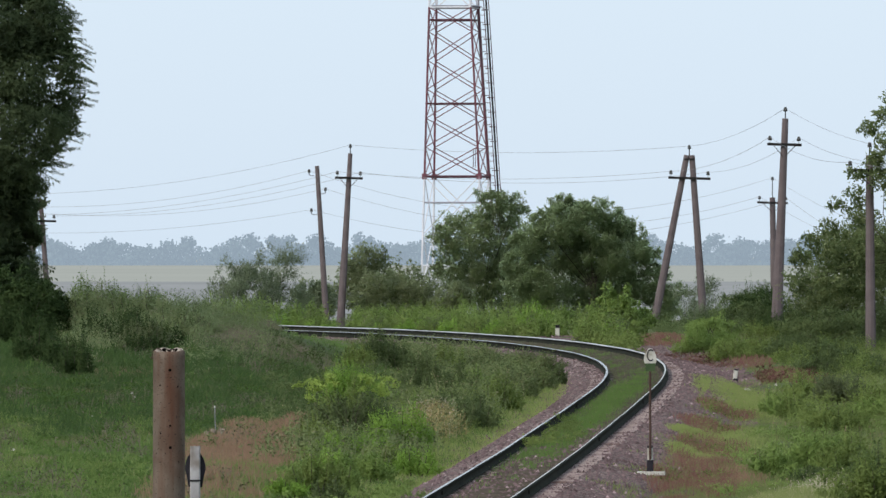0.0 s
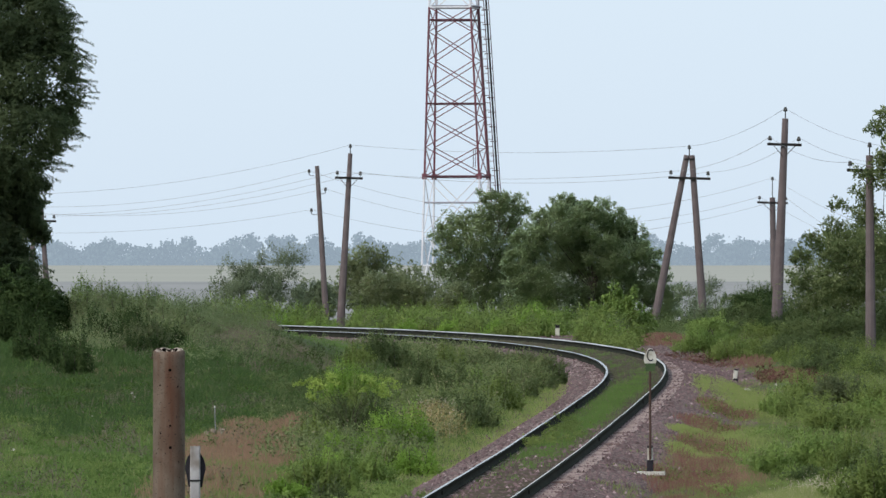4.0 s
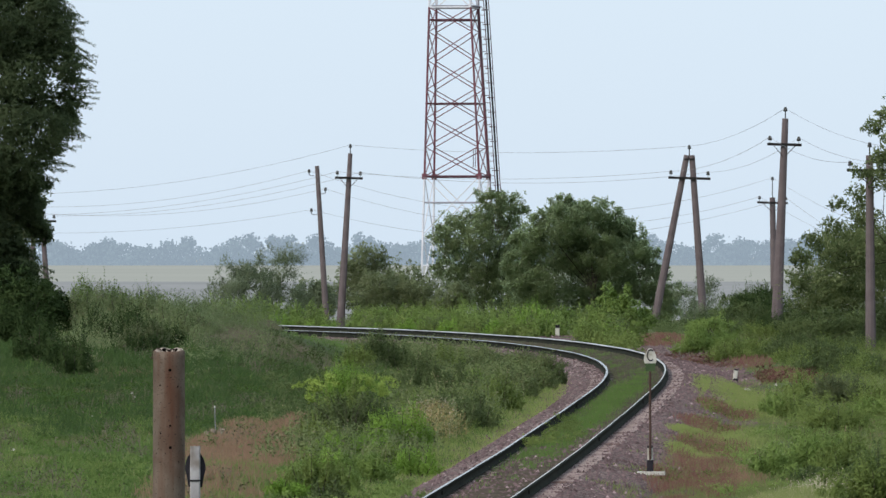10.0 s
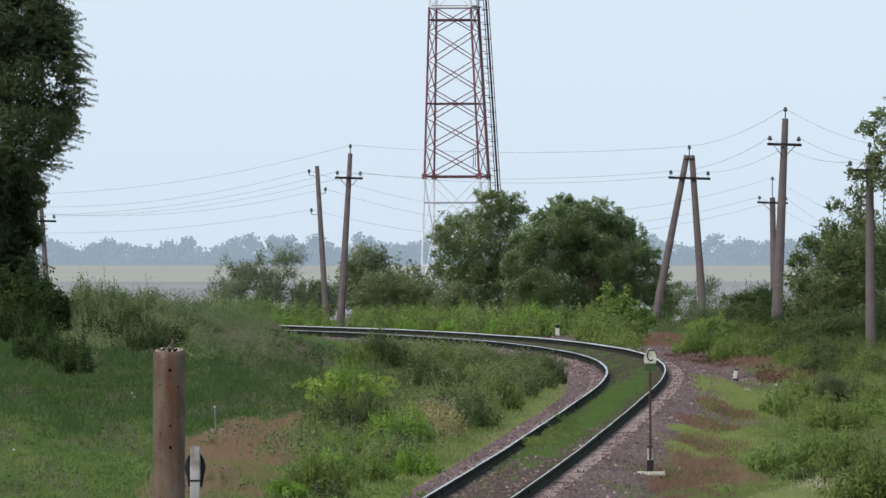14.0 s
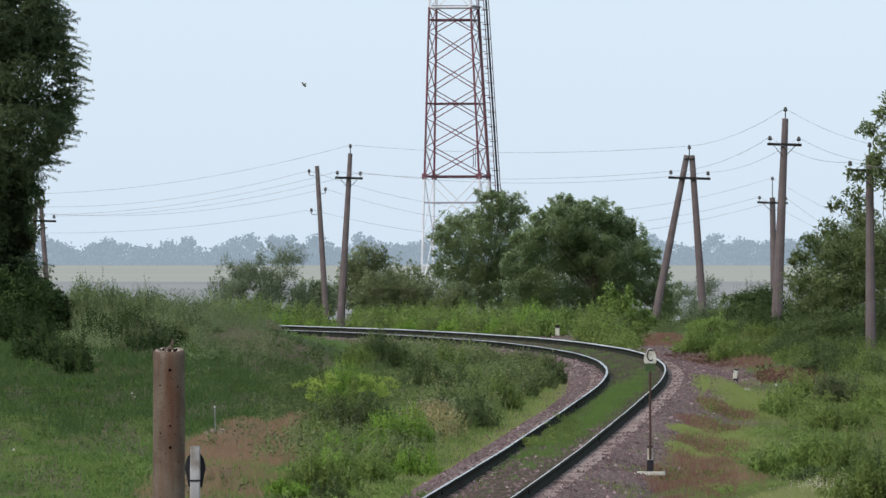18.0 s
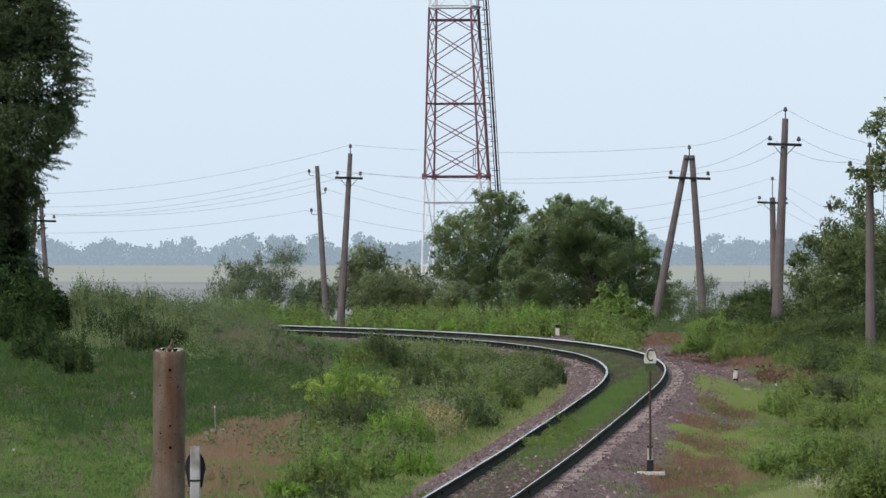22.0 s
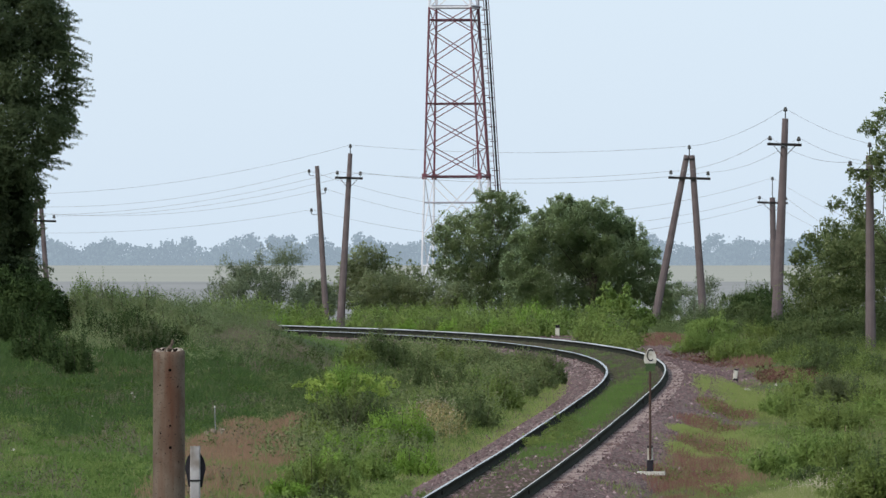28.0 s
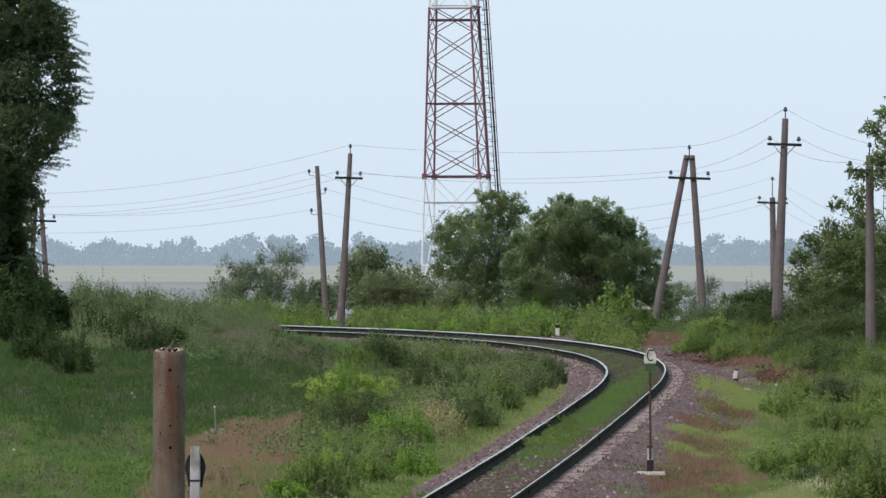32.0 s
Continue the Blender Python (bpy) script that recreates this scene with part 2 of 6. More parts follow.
L_FRESH = leaf_mat("leaf_fresh", (0.138, 0.250, 0.038), (0.268, 0.414, 0.084), through_light=0.46)
L_PALE = leaf_mat("pale_blade", (0.160, 0.205, 0.066), (0.280, 0.325, 0.115), (0.36, 0.34, 0.19), 0.4, odd=0.9)


# ---- mesh helpers ----
class Shape:
    """Collects vertices and faces of one part."""

    def __init__(self):
        self.v, self.f = [], []

    def add(self, vs, fs):
        o = len(self.v)
        self.v += [tuple(p) for p in vs]
        self.f += [tuple(i + o for i in f) for f in fs]
        return self

    def box(self, c, s, m=None, bevel=0.0):
        """A block with chamfered upright edges where bevel is given."""
        x, y, z = s[0] / 2, s[1] / 2, s[2] / 2
        b = bevel
        ring = [(-x + b, -y), (x - b, -y), (x, -y + b), (x, y - b), (x - b, y), (-x + b, y), (-x, y - b), (-x, -y + b)] if b else [(-x, -y), (x, -y), (x, y), (-x, y)]
        k = len(ring)
        vs = [Vector((p[0], p[1], -z)) for p in ring] + [Vector((p[0], p[1], z)) for p in ring]
        if m:
            vs = [m @ p for p in vs]
        vs = [p + Vector(c) for p in vs]
        fs = [tuple(range(k - 1, -1, -1)), tuple(range(k, 2 * k))] + [(i, (i + 1) % k, (i + 1) % k + k, i + k) for i in range(k)]
        return self.add(vs, fs)

    def tube(self, pts, radii, n=8, cap=True):
        """A round bar along pts."""
        pts = [Vector(p) for p in pts]
        if not isinstance(radii, (list, tuple)):
            radii = [radii] * len(pts)
        vs, fs = [], []
        side = None
        for i, p in enumerate(pts):
            d = (pts[min(i + 1, len(pts) - 1)] - pts[max(i - 1, 0)]).normalized()
            if side is None:
                side = d.cross(Vector((0, 0, 1)) if abs(d.z) < 0.9 else Vector((1, 0, 0))).normalized()
            side = (side - d * side.dot(d)).normalized()
            up = d.cross(side)
            for j in range(n):
                a = 2 * math.pi * j / n
                vs.append(p + (side * math.cos(a) + up * math.sin(a)) * radii[i])
        for i in range(len(pts) - 1):
            for j in range(n):
                a, b = i * n + j, i * n + (j + 1) % n
                fs.append((a, b, b + n, a + n))
        if cap:
            fs.append(tuple(range(n - 1, -1, -1)))
            o = (len(pts) - 1) * n
            fs.append(tuple(range(o, o + n)))
        return self.add(vs, fs)

    def mesh(self, name, smooth=False):
        me = bpy.data.meshes.new(name)
        me.from_pydata(self.v, [], self.f)
        if smooth:
            me.shade_smooth()
        return me


def quads(name, verts, faces, normals=None):
    """A mesh from arrays of vertices (n, 3) and four-sided faces (k, 4), with soft normals for foliage where given."""
    me = bpy.data.meshes.new(name)
    me.vertices.add(len(verts))
    me.vertices.foreach_set("co", np.ascontiguousarray(verts, dtype=np.float32).ravel())
    me.loops.add(len(faces) * 4)
    me.loops.foreach_set("vertex_index", np.ascontiguousarray(faces, dtype=np.int32).ravel())
    me.polygons.add(len(faces))
    me.polygons.foreach_set("loop_start", np.arange(0, len(faces) * 4, 4, dtype=np.int32))
    me.update(calc_edges=True)
    if normals is not None:
        soft = me.attributes.new("custom_normal", "FLOAT_VECTOR", "POINT")
        soft.data.foreach_set("vector", np.ascontiguousarray(normals, dtype=np.float32).ravel())
    return me


def part(name, shape, material, parent=None, label="", at=(0, 0, 0), smooth=False):
    """Links one mesh object, under a thing or a part where parent is given."""
    me = shape.mesh(name, smooth) if isinstance(shape, Shape) else shape
    me.materials.clear()
    me.materials.append(material)
    ob = new(name, me)
    ob.location = at
    if parent:
        ob.parent = parent
    if label:
        ob["label"] = label
    return ob


def thing(name, at, label, category, group="", kind=""):
    ob = new(name)
    ob.location = at
    return tagged(ob, label, category, group, kind)


def unit(a):
    return a / np.maximum(np.linalg.norm(a, axis=1, keepdims=True), 1e-9)


def leaf_cards(rng, base, way, length, width, face):
    """Leaves as folded rhombi: base point, direction, length and width of each; face is the way the foliage round it turns."""
    n = len(base)
    side = unit(np.cross(way, unit(rng.normal(size=(n, 3)))))
    up = np.cross(way, side)
    turn = np.where((up * face).sum(1, keepdims=True) < 0, -1.0, 1.0)
    side, up = side * turn, up * turn
    L, W = length[:, None], width[:, None]
    fold = up * W * rng.uniform(0.1, 0.35, (n, 1))
    v = np.stack([base, base + way * L * 0.45 - side * W / 2 + fold, base + way * L - up * L * 0.12, base + way * L * 0.45 + side * W / 2 + fold], 1)
    soft = np.repeat(unit(face + up * 0.42), 4, 0)
    return v.reshape(-1, 3), np.arange(n * 4).reshape(n, 4), soft


def blades(rng, base, height, width, lean=0.35, short=False):
    """Grass blades, each a narrow leaf in two pieces that bends over, or in one piece where it is short."""
    n = len(base)
    a = rng.uniform(-0.5 * np.pi, 0.5 * np.pi, n)
    side = np.stack([np.cos(a), np.sin(a), np.zeros(n)], 1)
    out = rng.normal(size=(n, 3)) * lean
    out[:, 2] = 0
    H, W = height[:, None], width[:, None]
    mid = base + out * H * 0.35 + np.array([0, 0, 0.6]) * H
    tip = base + out * H * 1.0 + np.array([0, 0, 1.0]) * H * (1 - 0.25 * np.linalg.norm(out, axis=1, keepdims=True))
    own = np.stack([np.sin(a), -np.cos(a), np.zeros(n)], 1)
    soft = unit(np.array([[0, 0, 0.8]]) + own * 0.4 + rng.normal(size=(n, 3)) * 0.12)
    if short:
        v = np.stack([base - side * W / 2, base + side * W / 2, tip + side * W * 0.12, tip - side * W * 0.12], 1)
        return v.reshape(-1, 3), np.arange(n * 4).reshape(n, 4), np.repeat(soft, 4, 0)
    v = np.stack([base - side * W / 2, base + side * W / 2, mid + side * W * 0.4, mid - side * W * 0.4, tip + side * W * 0.06, tip - side * W * 0.06], 1)
    o = np.arange(n)[:, None] * 6
    f = np.concatenate([o + np.array([[0, 1, 2, 3]]), o + np.array([[3, 2, 4, 5]])])
    return v.reshape(-1, 3), f, np.repeat(soft, 6, 0)


# ---- the line of the track ----
GAUGE = 1.595
STATIONS = np.linspace(-130, 200, 661)


def centre_line():
    bend = np.interp(STATIONS, (-110, -50, 0, 50, 100, 160), (0.000343, 0.000628, 0.000147, 0.003328, 0.004404, 0.00477))
    zero = np.argmin(abs(STATIONS))
    head = -np.cumsum(bend) * 0.5
    head += 0.056817 - head[zero]
    x, y = np.cumsum(np.sin(head)) * 0.5, np.cumsum(np.cos(head)) * 0.5
    x += 3.889452 - x[zero]
    y += 214.302468 - y[zero]
    u = STATIONS / 100
    z = EYE[2] - 3.757596 + 1.162446 * u - 0.584895 * u ** 2 + 0.057029 * u ** 3
    cant = 0.12 * np.clip((STATIONS + 60) / 80, 0, 1)
    return x, y, z, head, cant


CX, CY, CZ, HEAD, CANT = centre_line()


def on_track(s, d, up=0.0):
    """The place at station s, d metres to the right of the centre line, above the plane of the rail heads."""
    s = np.asarray(s, float)
    h = np.interp(s, STATIONS, HEAD)
    x = np.interp(s, STATIONS, CX) + np.cos(h) * d
    y = np.interp(s, STATIONS, CY) - np.sin(h) * d
    z = np.interp(s, STATIONS, CZ) + np.interp(s, STATIONS, CANT) * d / GAUGE + up
    return np.stack([x, y, z], -1)


def off_track(x, y):
    """Distance to the right of the centre line, and the height of the rails there."""
    h = np.interp(y, CY, HEAD)
    return (x - np.interp(y, CY, CX)) * np.cos(h), np.interp(y, CY, CZ)


def ramp(v, a, b):
    t = np.clip((v - a) / (b - a), 0, 1)
    return t * t * (3 - 2 * t)


def waves(x, y, size):
    """Smooth uneven ground, about -1 to 1."""
    x, y = x / size, y / size
    return (np.sin(x * 2.1 + 1.3 * np.sin(y * 1.7)) + np.sin(y * 2.6 + 1.1 * np.sin(x * 1.9 + 2)) + 0.5 * np.sin(x * 5.3 + y * 4.1)) / 2.5


def ground(x, y):
    """Height of the ground."""
    x, y = np.asarray(x, float), np.asarray(y, float)
    z = np.interp(y, (-100, 0, 64, 110, 140, 161, 193, 240, 283, 330, 420, 600, 1000, 2500, 4900),
                  (2.4, 2.4, 1.3, -0.1, -0.72, -0.72, -0.30, 0.15, 0.56, 0.76, 0.35, -0.50, -1.10, -2.15, -3.90))
    near = 1 - ramp(y, 380, 480)
    z = z + 0.13 * waves(x * 1.5, y, 9) * near + 0.05 * waves(x + 40, y, 2.3) * near
    z = z + 1.6 * ramp(-x, 0.0, 7.0) * np.exp(-((y - 252) / 38) ** 2)
    d, rail = off_track(x, y)
    w = 1 - ramp(np.abs(d), 2.2, 4.6)
    w = w * ramp(y, 120, 140) * (1 - ramp(y, 372, 400))
    return z * (1 - w) + (rail - 0.58) * w


BED = ((-2.5, -0.80), (-2.1, -0.50), (-1.7, -0.29), (-1.35, -0.205), (-0.9, -0.19), (-0.72, -0.204), (-0.55, -0.196), (-0.38, -0.170), (0, -0.155), (0.4, -0.145), (0.62, -0.165), (0.85, -0.222), (1.05, -0.214), (1.25, -0.216), (1.5, -0.245), (2.1, -0.40), (2.6, -0.56), (3.0, -0.85))


def surface(x, y):
    """Height of the ground or of the ballast on it."""
    d, rail = off_track(x, y)
    bed = rail + np.interp(y, CY, CANT) * d / GAUGE + np.interp(d, [p[0] for p in BED], [p[1] for p in BED])
    return np.where((d > -2.5) & (d < 3.0) & (y < 372), np.maximum(ground(x, y), bed), ground(x, y))


# ---- ground, ballast, far field ----
def build_ground():
    ys = np.concatenate([np.arange(-100, 130, 10), np.arange(130, 365, 0.8), np.arange(365, 480, 5), np.geomspace(480, 4900, 30)])
    xs = np.concatenate([-np.geomspace(3500, 42, 22), np.arange(-40, 40.1, 0.8), np.geomspace(42, 3500, 22)])
    gx, gy = np.meshgrid(xs, ys)
    gz = ground(gx, gy)
    v = np.stack([gx, gy, gz], -1).reshape(-1, 3)
    r, c = gx.shape
    i = np.arange(r * c).reshape(r, c)
    f = np.stack([i[:-1, :-1], i[:-1, 1:], i[1:, 1:], i[1:, :-1]], -1).reshape(-1, 4)
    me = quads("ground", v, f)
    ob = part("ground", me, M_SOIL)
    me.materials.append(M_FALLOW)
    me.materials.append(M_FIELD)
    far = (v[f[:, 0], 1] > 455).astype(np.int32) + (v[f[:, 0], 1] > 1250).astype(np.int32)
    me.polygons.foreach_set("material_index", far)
    me.shade_smooth()
    tagged(ob, "uneven grassy ground falling away to a pale grain field", "ground", kind="structure")


def build_ballast():
    s = np.arange(-75, 175, 0.25)
    prof = BED
    rng = np.random.default_rng(3)
    rows = []
    for d, up in prof:
        p = on_track(s, d, up)
        p[:, 2] += rng.normal(0, 0.010, len(s))
        p[:, 0] += rng.normal(0, 0.03, len(s))
        rows.append(p)
    v = np.stack(rows, 1)
    r, c = v.shape[:2]
    i = np.arange(r * c).reshape(r, c)
    f = np.stack([i[:-1, :-1], i[:-1, 1:], i[1:, 1:], i[1:, :-1]], -1).reshape(-1, 4)
    ob = part("ballast", quads("ballast", v.reshape(-1, 3), f), M_GRAVEL)
    ob.data.materials.append(M_TRACKSOIL)
    lane = np.tile(np.array([abs(prof[k][0] + prof[k + 1][0]) < 1.45 for k in range(c - 1)], np.int32), r - 1)
    ob.data.polygons.foreach_set("material_index", lane)
    tagged(ob, "bed of pinkish grey crushed stone under the rails", "ballast", kind="structure")
    # loose stones on it
    n = 20000
    s = -60 + 180 * rng.uniform(0, 1, n) ** 1.35
    d = rng.choice([-1, 1], n, p=[0.36, 0.64]) * (0.85 + 2.7 * rng.uniform(0, 1, n) ** 1.25)
    d = np.where(d < -2.3, d * 0.75, d)
    d[:1000] = rng.uniform(-0.7, 0.7, 1000)
    s[:1000] = rng.uniform(-60, -14, 1000)
    base = on_track(s, d, 0)
    base[:, 2] = surface(base[:, 0], base[:, 1]) + 0.005
    size = rng.uniform(0.022, 0.058, n)
    q = np.array([(1, 0, 0), (0, 1, 0), (-1, 0, 0), (0, -1, 0), (0.1, 0.1, 0.9), (0, 0, -0.6)])
    jit = rng.uniform(0.6, 1.3, (n, 6, 1))
    a = rng.uniform(0, 6.28, n)
    rot = np.stack([np.stack([np.cos(a), -np.sin(a), a * 0], -1), np.stack([np.sin(a), np.cos(a), a * 0], -1), np.stack([a * 0, a * 0, a * 0 + 1], -1)], 1)
    vv = np.einsum("nij,nkj->nki", rot, q[None] * jit * size[:, None, None]) + base[:, None]
    return stones(vv, n)


def stones(vv, n):
    tri = [(0, 1, 4), (1, 2, 4), (2, 3, 4), (3, 0, 4)]
    me = bpy.data.meshes.new("ballast_stones")
    o = np.arange(n)[:, None, None] * 6
    f = (np.array(tri)[None] + o).reshape(-1, 3)
    me.vertices.add(n * 6)
    me.vertices.foreach_set("co", vv.astype(np.float32).ravel())
    me.loops.add(len(f) * 3)
    me.loops.foreach_set("vertex_index", f.astype(np.int32).ravel())
    me.polygons.add(len(f))
    me.polygons.foreach_set("loop_start", np.arange(0, len(f) * 3, 3, dtype=np.int32))
    me.update(calc_edges=True)
    tagged(part("ballast_stones", me, M_STONE_BITS), "loose pinkish grey crushed stones beside the rails", "gravel", kind="stuff")


M_STONE_BITS = leaf_mat("stone_bits", (0.036, 0.024, 0.022), (0.195, 0.138, 0.128), (0.27, 0.205, 0.19), 0.0, 0.9, 0.965)


def apron(y):
    """How far the spilled gravel reaches from the centre line, outside the bend."""
    return 2.4 + (1.5 * ramp(y, 242, 270) + 1.4 * ramp(y, 276, 294)) * (1 - ramp(y, 312, 328)) + 0.35 * waves(y / 3, y * 0, 1.3)


def build_apron():
    y = np.arange(222, 328, 0.4)
    rows = []
    for k in np.linspace(0, 1, 9):
        x = np.interp(y, CY, CX) + (2.2 + (apron(y) - 2.2) * k) / np.cos(np.interp(y, CY, HEAD))
        rows.append(np.stack([x, y, surface(x, y) + 0.03 - 0.06 * k ** 4 + 0.012 * waves(x, y, 0.3)], -1))
    v = np.stack(rows, 1)
    r, c = v.shape[:2]
    i = np.arange(r * c).reshape(r, c)
    f = np.stack([i[:-1, :-1], i[:-1, 1:], i[1:, 1:], i[1:, :-1]], -1).reshape(-1, 4)
    ob = part("gravel_apron", quads("gravel_apron", v.reshape(-1, 3), f), M_GRAVEL)
    tagged(ob, "spill of purplish brown gravel outside the bend", "gravel", kind="structure")
    rng = np.random.default_rng(17)
    n = 6000
    yy = rng.uniform(222, 326, n)
    xx = np.interp(yy, CY, CX) + (2.0 + (apron(yy) + 0.15 - 2.0) * rng.uniform(0, 1, n)) / np.cos(np.interp(yy, CY, HEAD))
    base = np.stack([xx, yy, surface(xx, yy) + 0.03], -1)
    q = np.array([(1, 0, 0), (0, 1, 0), (-1, 0, 0), (0, -1, 0), (0.1, 0.1, 0.9), (0, 0, -0.6)])
    stones(base[:, None] + q[None] * rng.uniform(0.6, 1.3, (n, 6, 1)) * rng.uniform(0.02, 0.06, n)[:, None, None], n)


def build_track():
    track = thing("railway_track", tuple(on_track(0, 0, -0.2)), "single curving railway track, bright-topped steel rails on concrete sleepers", "railway track")
    base = np.array(track.location)
    s = np.arange(-75, 185, 0.5)
    head = [(-0.037, -0.024), (-0.036, -0.010), (-0.027, 0.0), (-0.002, 0.0)]
    body = [(0.012, 0.0), (0.029, -0.001), (0.036, -0.010), (0.036, -0.040), (0.011, -0.055), (0.009, -0.145), (0.075, -0.168), (0.075, -0.180), (-0.075, -0.180), (-0.075, -0.168), (-0.009, -0.145), (-0.011, -0.055), (-0.037, -0.040), (-0.037, -0.024)]
    wob = 0.004 * np.sin(s / 3.9) + 0.002 * np.sin(s / 1.9 + 2)
    for side in (-1, 1):
        pieces = []
        low = -0.026
        edge = [(-0.0375, low)] + head[1:] if side > 0 else [(-0.035, -0.008), (-0.027, 0.0), (0.012, 0.0), (0.024, 0.0)]
        rest = [(-0.002, 0.0)] + body[:-1] + [(-0.037, low)] if side > 0 else [(0.024, 0.0)] + body[1:-1] + [(-0.037, -0.024), (-0.036, -0.010), (-0.035, -0.008)]
        for prof in (edge, rest):
            rows = [on_track(s, side * GAUGE / 2 + d, up) + np.stack([wob * 0, wob * 0, wob], -1) - base for d, up in prof]
            v = np.stack(rows, 1)
            r, c = v.shape[:2]
            i = np.arange(r * c).reshape(r, c)
            f = np.stack([i[:-1, :-1], i[1:, :-1], i[1:, 1:], i[:-1, 1:]], -1).reshape(-1, 4)
            pieces.append((v.reshape(-1, 3), f))
        rail = part("rail", quads("rail", *pieces[1]), M_RUST, track, "dark weathered steel rail")
        part("rail_head", quads("rail_head", *pieces[0]), M_STEEL if side > 0 else M_DULLSTEEL, rail, "polished running surface")
        # fishplates at the joints
        for j, st in enumerate(np.arange(-48.5, 110, 25.0)):
            sh = Shape()
            h = float(np.interp(st, STATIONS, HEAD))
            p = on_track(st, side * GAUGE / 2, -0.10) - base
            for k in (-1, 1):
                q = Vector(p) + Vector((math.cos(h), -math.sin(h), 0)) * 0.022 * k
                sh.box(q, (0.024, 0.8, 0.085), Matrix.Rotation(-h, 3, "Z"), 0.006)
            part("fishplate", sh, M_RUST, rail)
    # sleepers, one mesh for all
    sh = Shape()
    x1, y1, y2 = 1.26, 0.135, 0.11
    outline = [(-x1, -0.20), (-0.95, -0.19), (-0.62, -0.215), (0.62, -0.215), (0.95, -0.19), (x1, -0.20)]
    vs, fs = [], []
    for x, z in outline:
        vs += [(x, -y1, z - 0.2), (x, -y2, z), (x, y2, z), (x, y1, z - 0.2)]
    for i in range(len(outline) - 1):
        a = i * 4
        fs += [(a, a + 4, a + 5, a + 1), (a + 1, a + 5, a + 6, a + 2), (a + 2, a + 6, a + 7, a + 3)]
    fs += [(0, 1, 2, 3), (23, 22, 21, 20)]
    me = sh.add(vs, fs).mesh("sleeper")
    rng = random.Random(5)
    for i in range(298):
        s0 = -62 + 0.6 * i
        ob = part("sleeper", me, M_SLEEPER, track)
        h = float(np.interp(s0, STATIONS, HEAD))
        c = float(np.interp(s0, STATIONS, CANT))
        ob.location = on_track(s0, rng.uniform(-0.02, 0.02), rng.uniform(-0.004, 0.018)) - base
        ob.rotation_euler = (0, -math.atan2(c, GAUGE), -h + rng.uniform(-0.01, 0.01))


# ---- poles and wires ----
def insulator(pole, at, tall=0.16, bracket=None, label="dark glazed insulator on a pin"):
    """A pin with a bell-shaped insulator, as one part under its pole."""
    x, y, z = at
    sh = Shape().tube([(x, y, z - 0.10), (x, y, z + 0.02)], 0.012, 6)
    zs = (0.0, 0.03, 0.06, 0.075, 0.11, 0.125, tall)
    rs = (0.068, 0.078, 0.072, 0.055, 0.066, 0.060, 0.035)
    sh.tube([(x, y, z + a) for a in zs], list(rs), 10)
    return part("insulator", sh, M_GLAZE, pole, label, smooth=True)


def pole_at(top, foot, r_top, r_foot, label, arm=None, pin=0.25, legs=None, group="telegraph poles beside the track"):
    """A leaning concrete pole; arm: (metres below the top, half length, turn in degrees); legs: foot points of an A frame."""
    fx, fy, fz = foot
    fz = float(ground(fx, fy)) - 0.15
    p = thing("telegraph_pole", (fx, fy, fz), label, "pole", group)
    rel = lambda q: Vector(q) - Vector((fx, fy, fz))
    t = rel(top)
    feet = [Vector((0, 0, 0))] if not legs else [Vector((q[0] - fx, q[1] - fy, float(ground(q[0], q[1])) - 0.15 - fz)) for q in legs]
    for k, ft in enumerate(feet):
        off = Vector((0, 0, 0)) if not legs else Vector((-0.10 if k == 0 else 0.10, 0, 0))
        n = 6
        pts = [ft.lerp(t + off, i / n) for i in range(n + 1)]
        part("pole" if not legs else "leg", Shape().tube(pts, [r_foot + (r_top - r_foot) * i / n for i in range(n + 1)], 10), M_POLE, p, smooth=False)
    if legs:
        part("head_bolt", Shape().box(t + Vector((0, -0.12, -0.16)), (0.42, 0.05, 0.06), None, 0.01), M_IRON, p)
    wires = []
    if pin:
        part("top_pin", Shape().tube([t - Vector((0, 0, 0.1)), t + Vector((0, 0, pin))], 0.022, 6), M_IRON, p)
        insulator(p, t + Vector((0, 0, pin)))
        wires.append(Vector(top) + Vector((0, 0, pin + 0.12)))
    if arm:
        down, half, turn = arm
        up = (t - feet[0]).normalized() if not legs else Vector((0, 0, 1))
        c = t - up * down + Vector((0, -r_top - 0.05, 0))
        m = Matrix.Rotation(radians(turn), 3, "Z")
        tilt = Matrix.Rotation(0.03, 3, "Y")
        part("cross_arm", Shape().box(c, (half * 2, 0.09, 0.10), m @ tilt, 0.015), M_IRON, p, "dark tarred cross-arm")
        ax = m @ tilt @ Vector((1, 0, 0))
        for k in (-1, 1):
            e = c + ax * (half - 0.10) * k
            insulator(p, e + Vector((0, 0, 0.14)))
            wires.append(e + Vector((fx, fy, fz + 0.26)))
            if not legs:
                part("brace", Shape().tube([c + ax * half * 0.62 * k - Vector((0, 0, 0.04)), c - up * 0.42 + ax * 0.05 * k], 0.014, 5), M_IRON, p)
    return p, wires


def wire(a, b, sag, label="thin sagging overhead wire between two poles"):
    a, b = Vector(a), Vector(b)
    n = 26
    pts = [a.lerp(b, i / n) - Vector((0, 0, 4 * sag * (i / n) * (1 - i / n))) for i in range(n + 1)]
    o = pts[0].copy()
    ob = part("overhead_wire", Shape().tube([p - o for p in pts], 0.0065, 5), M_WIRE, at=o)
    tagged(ob, label, "wire", "overhead wires")


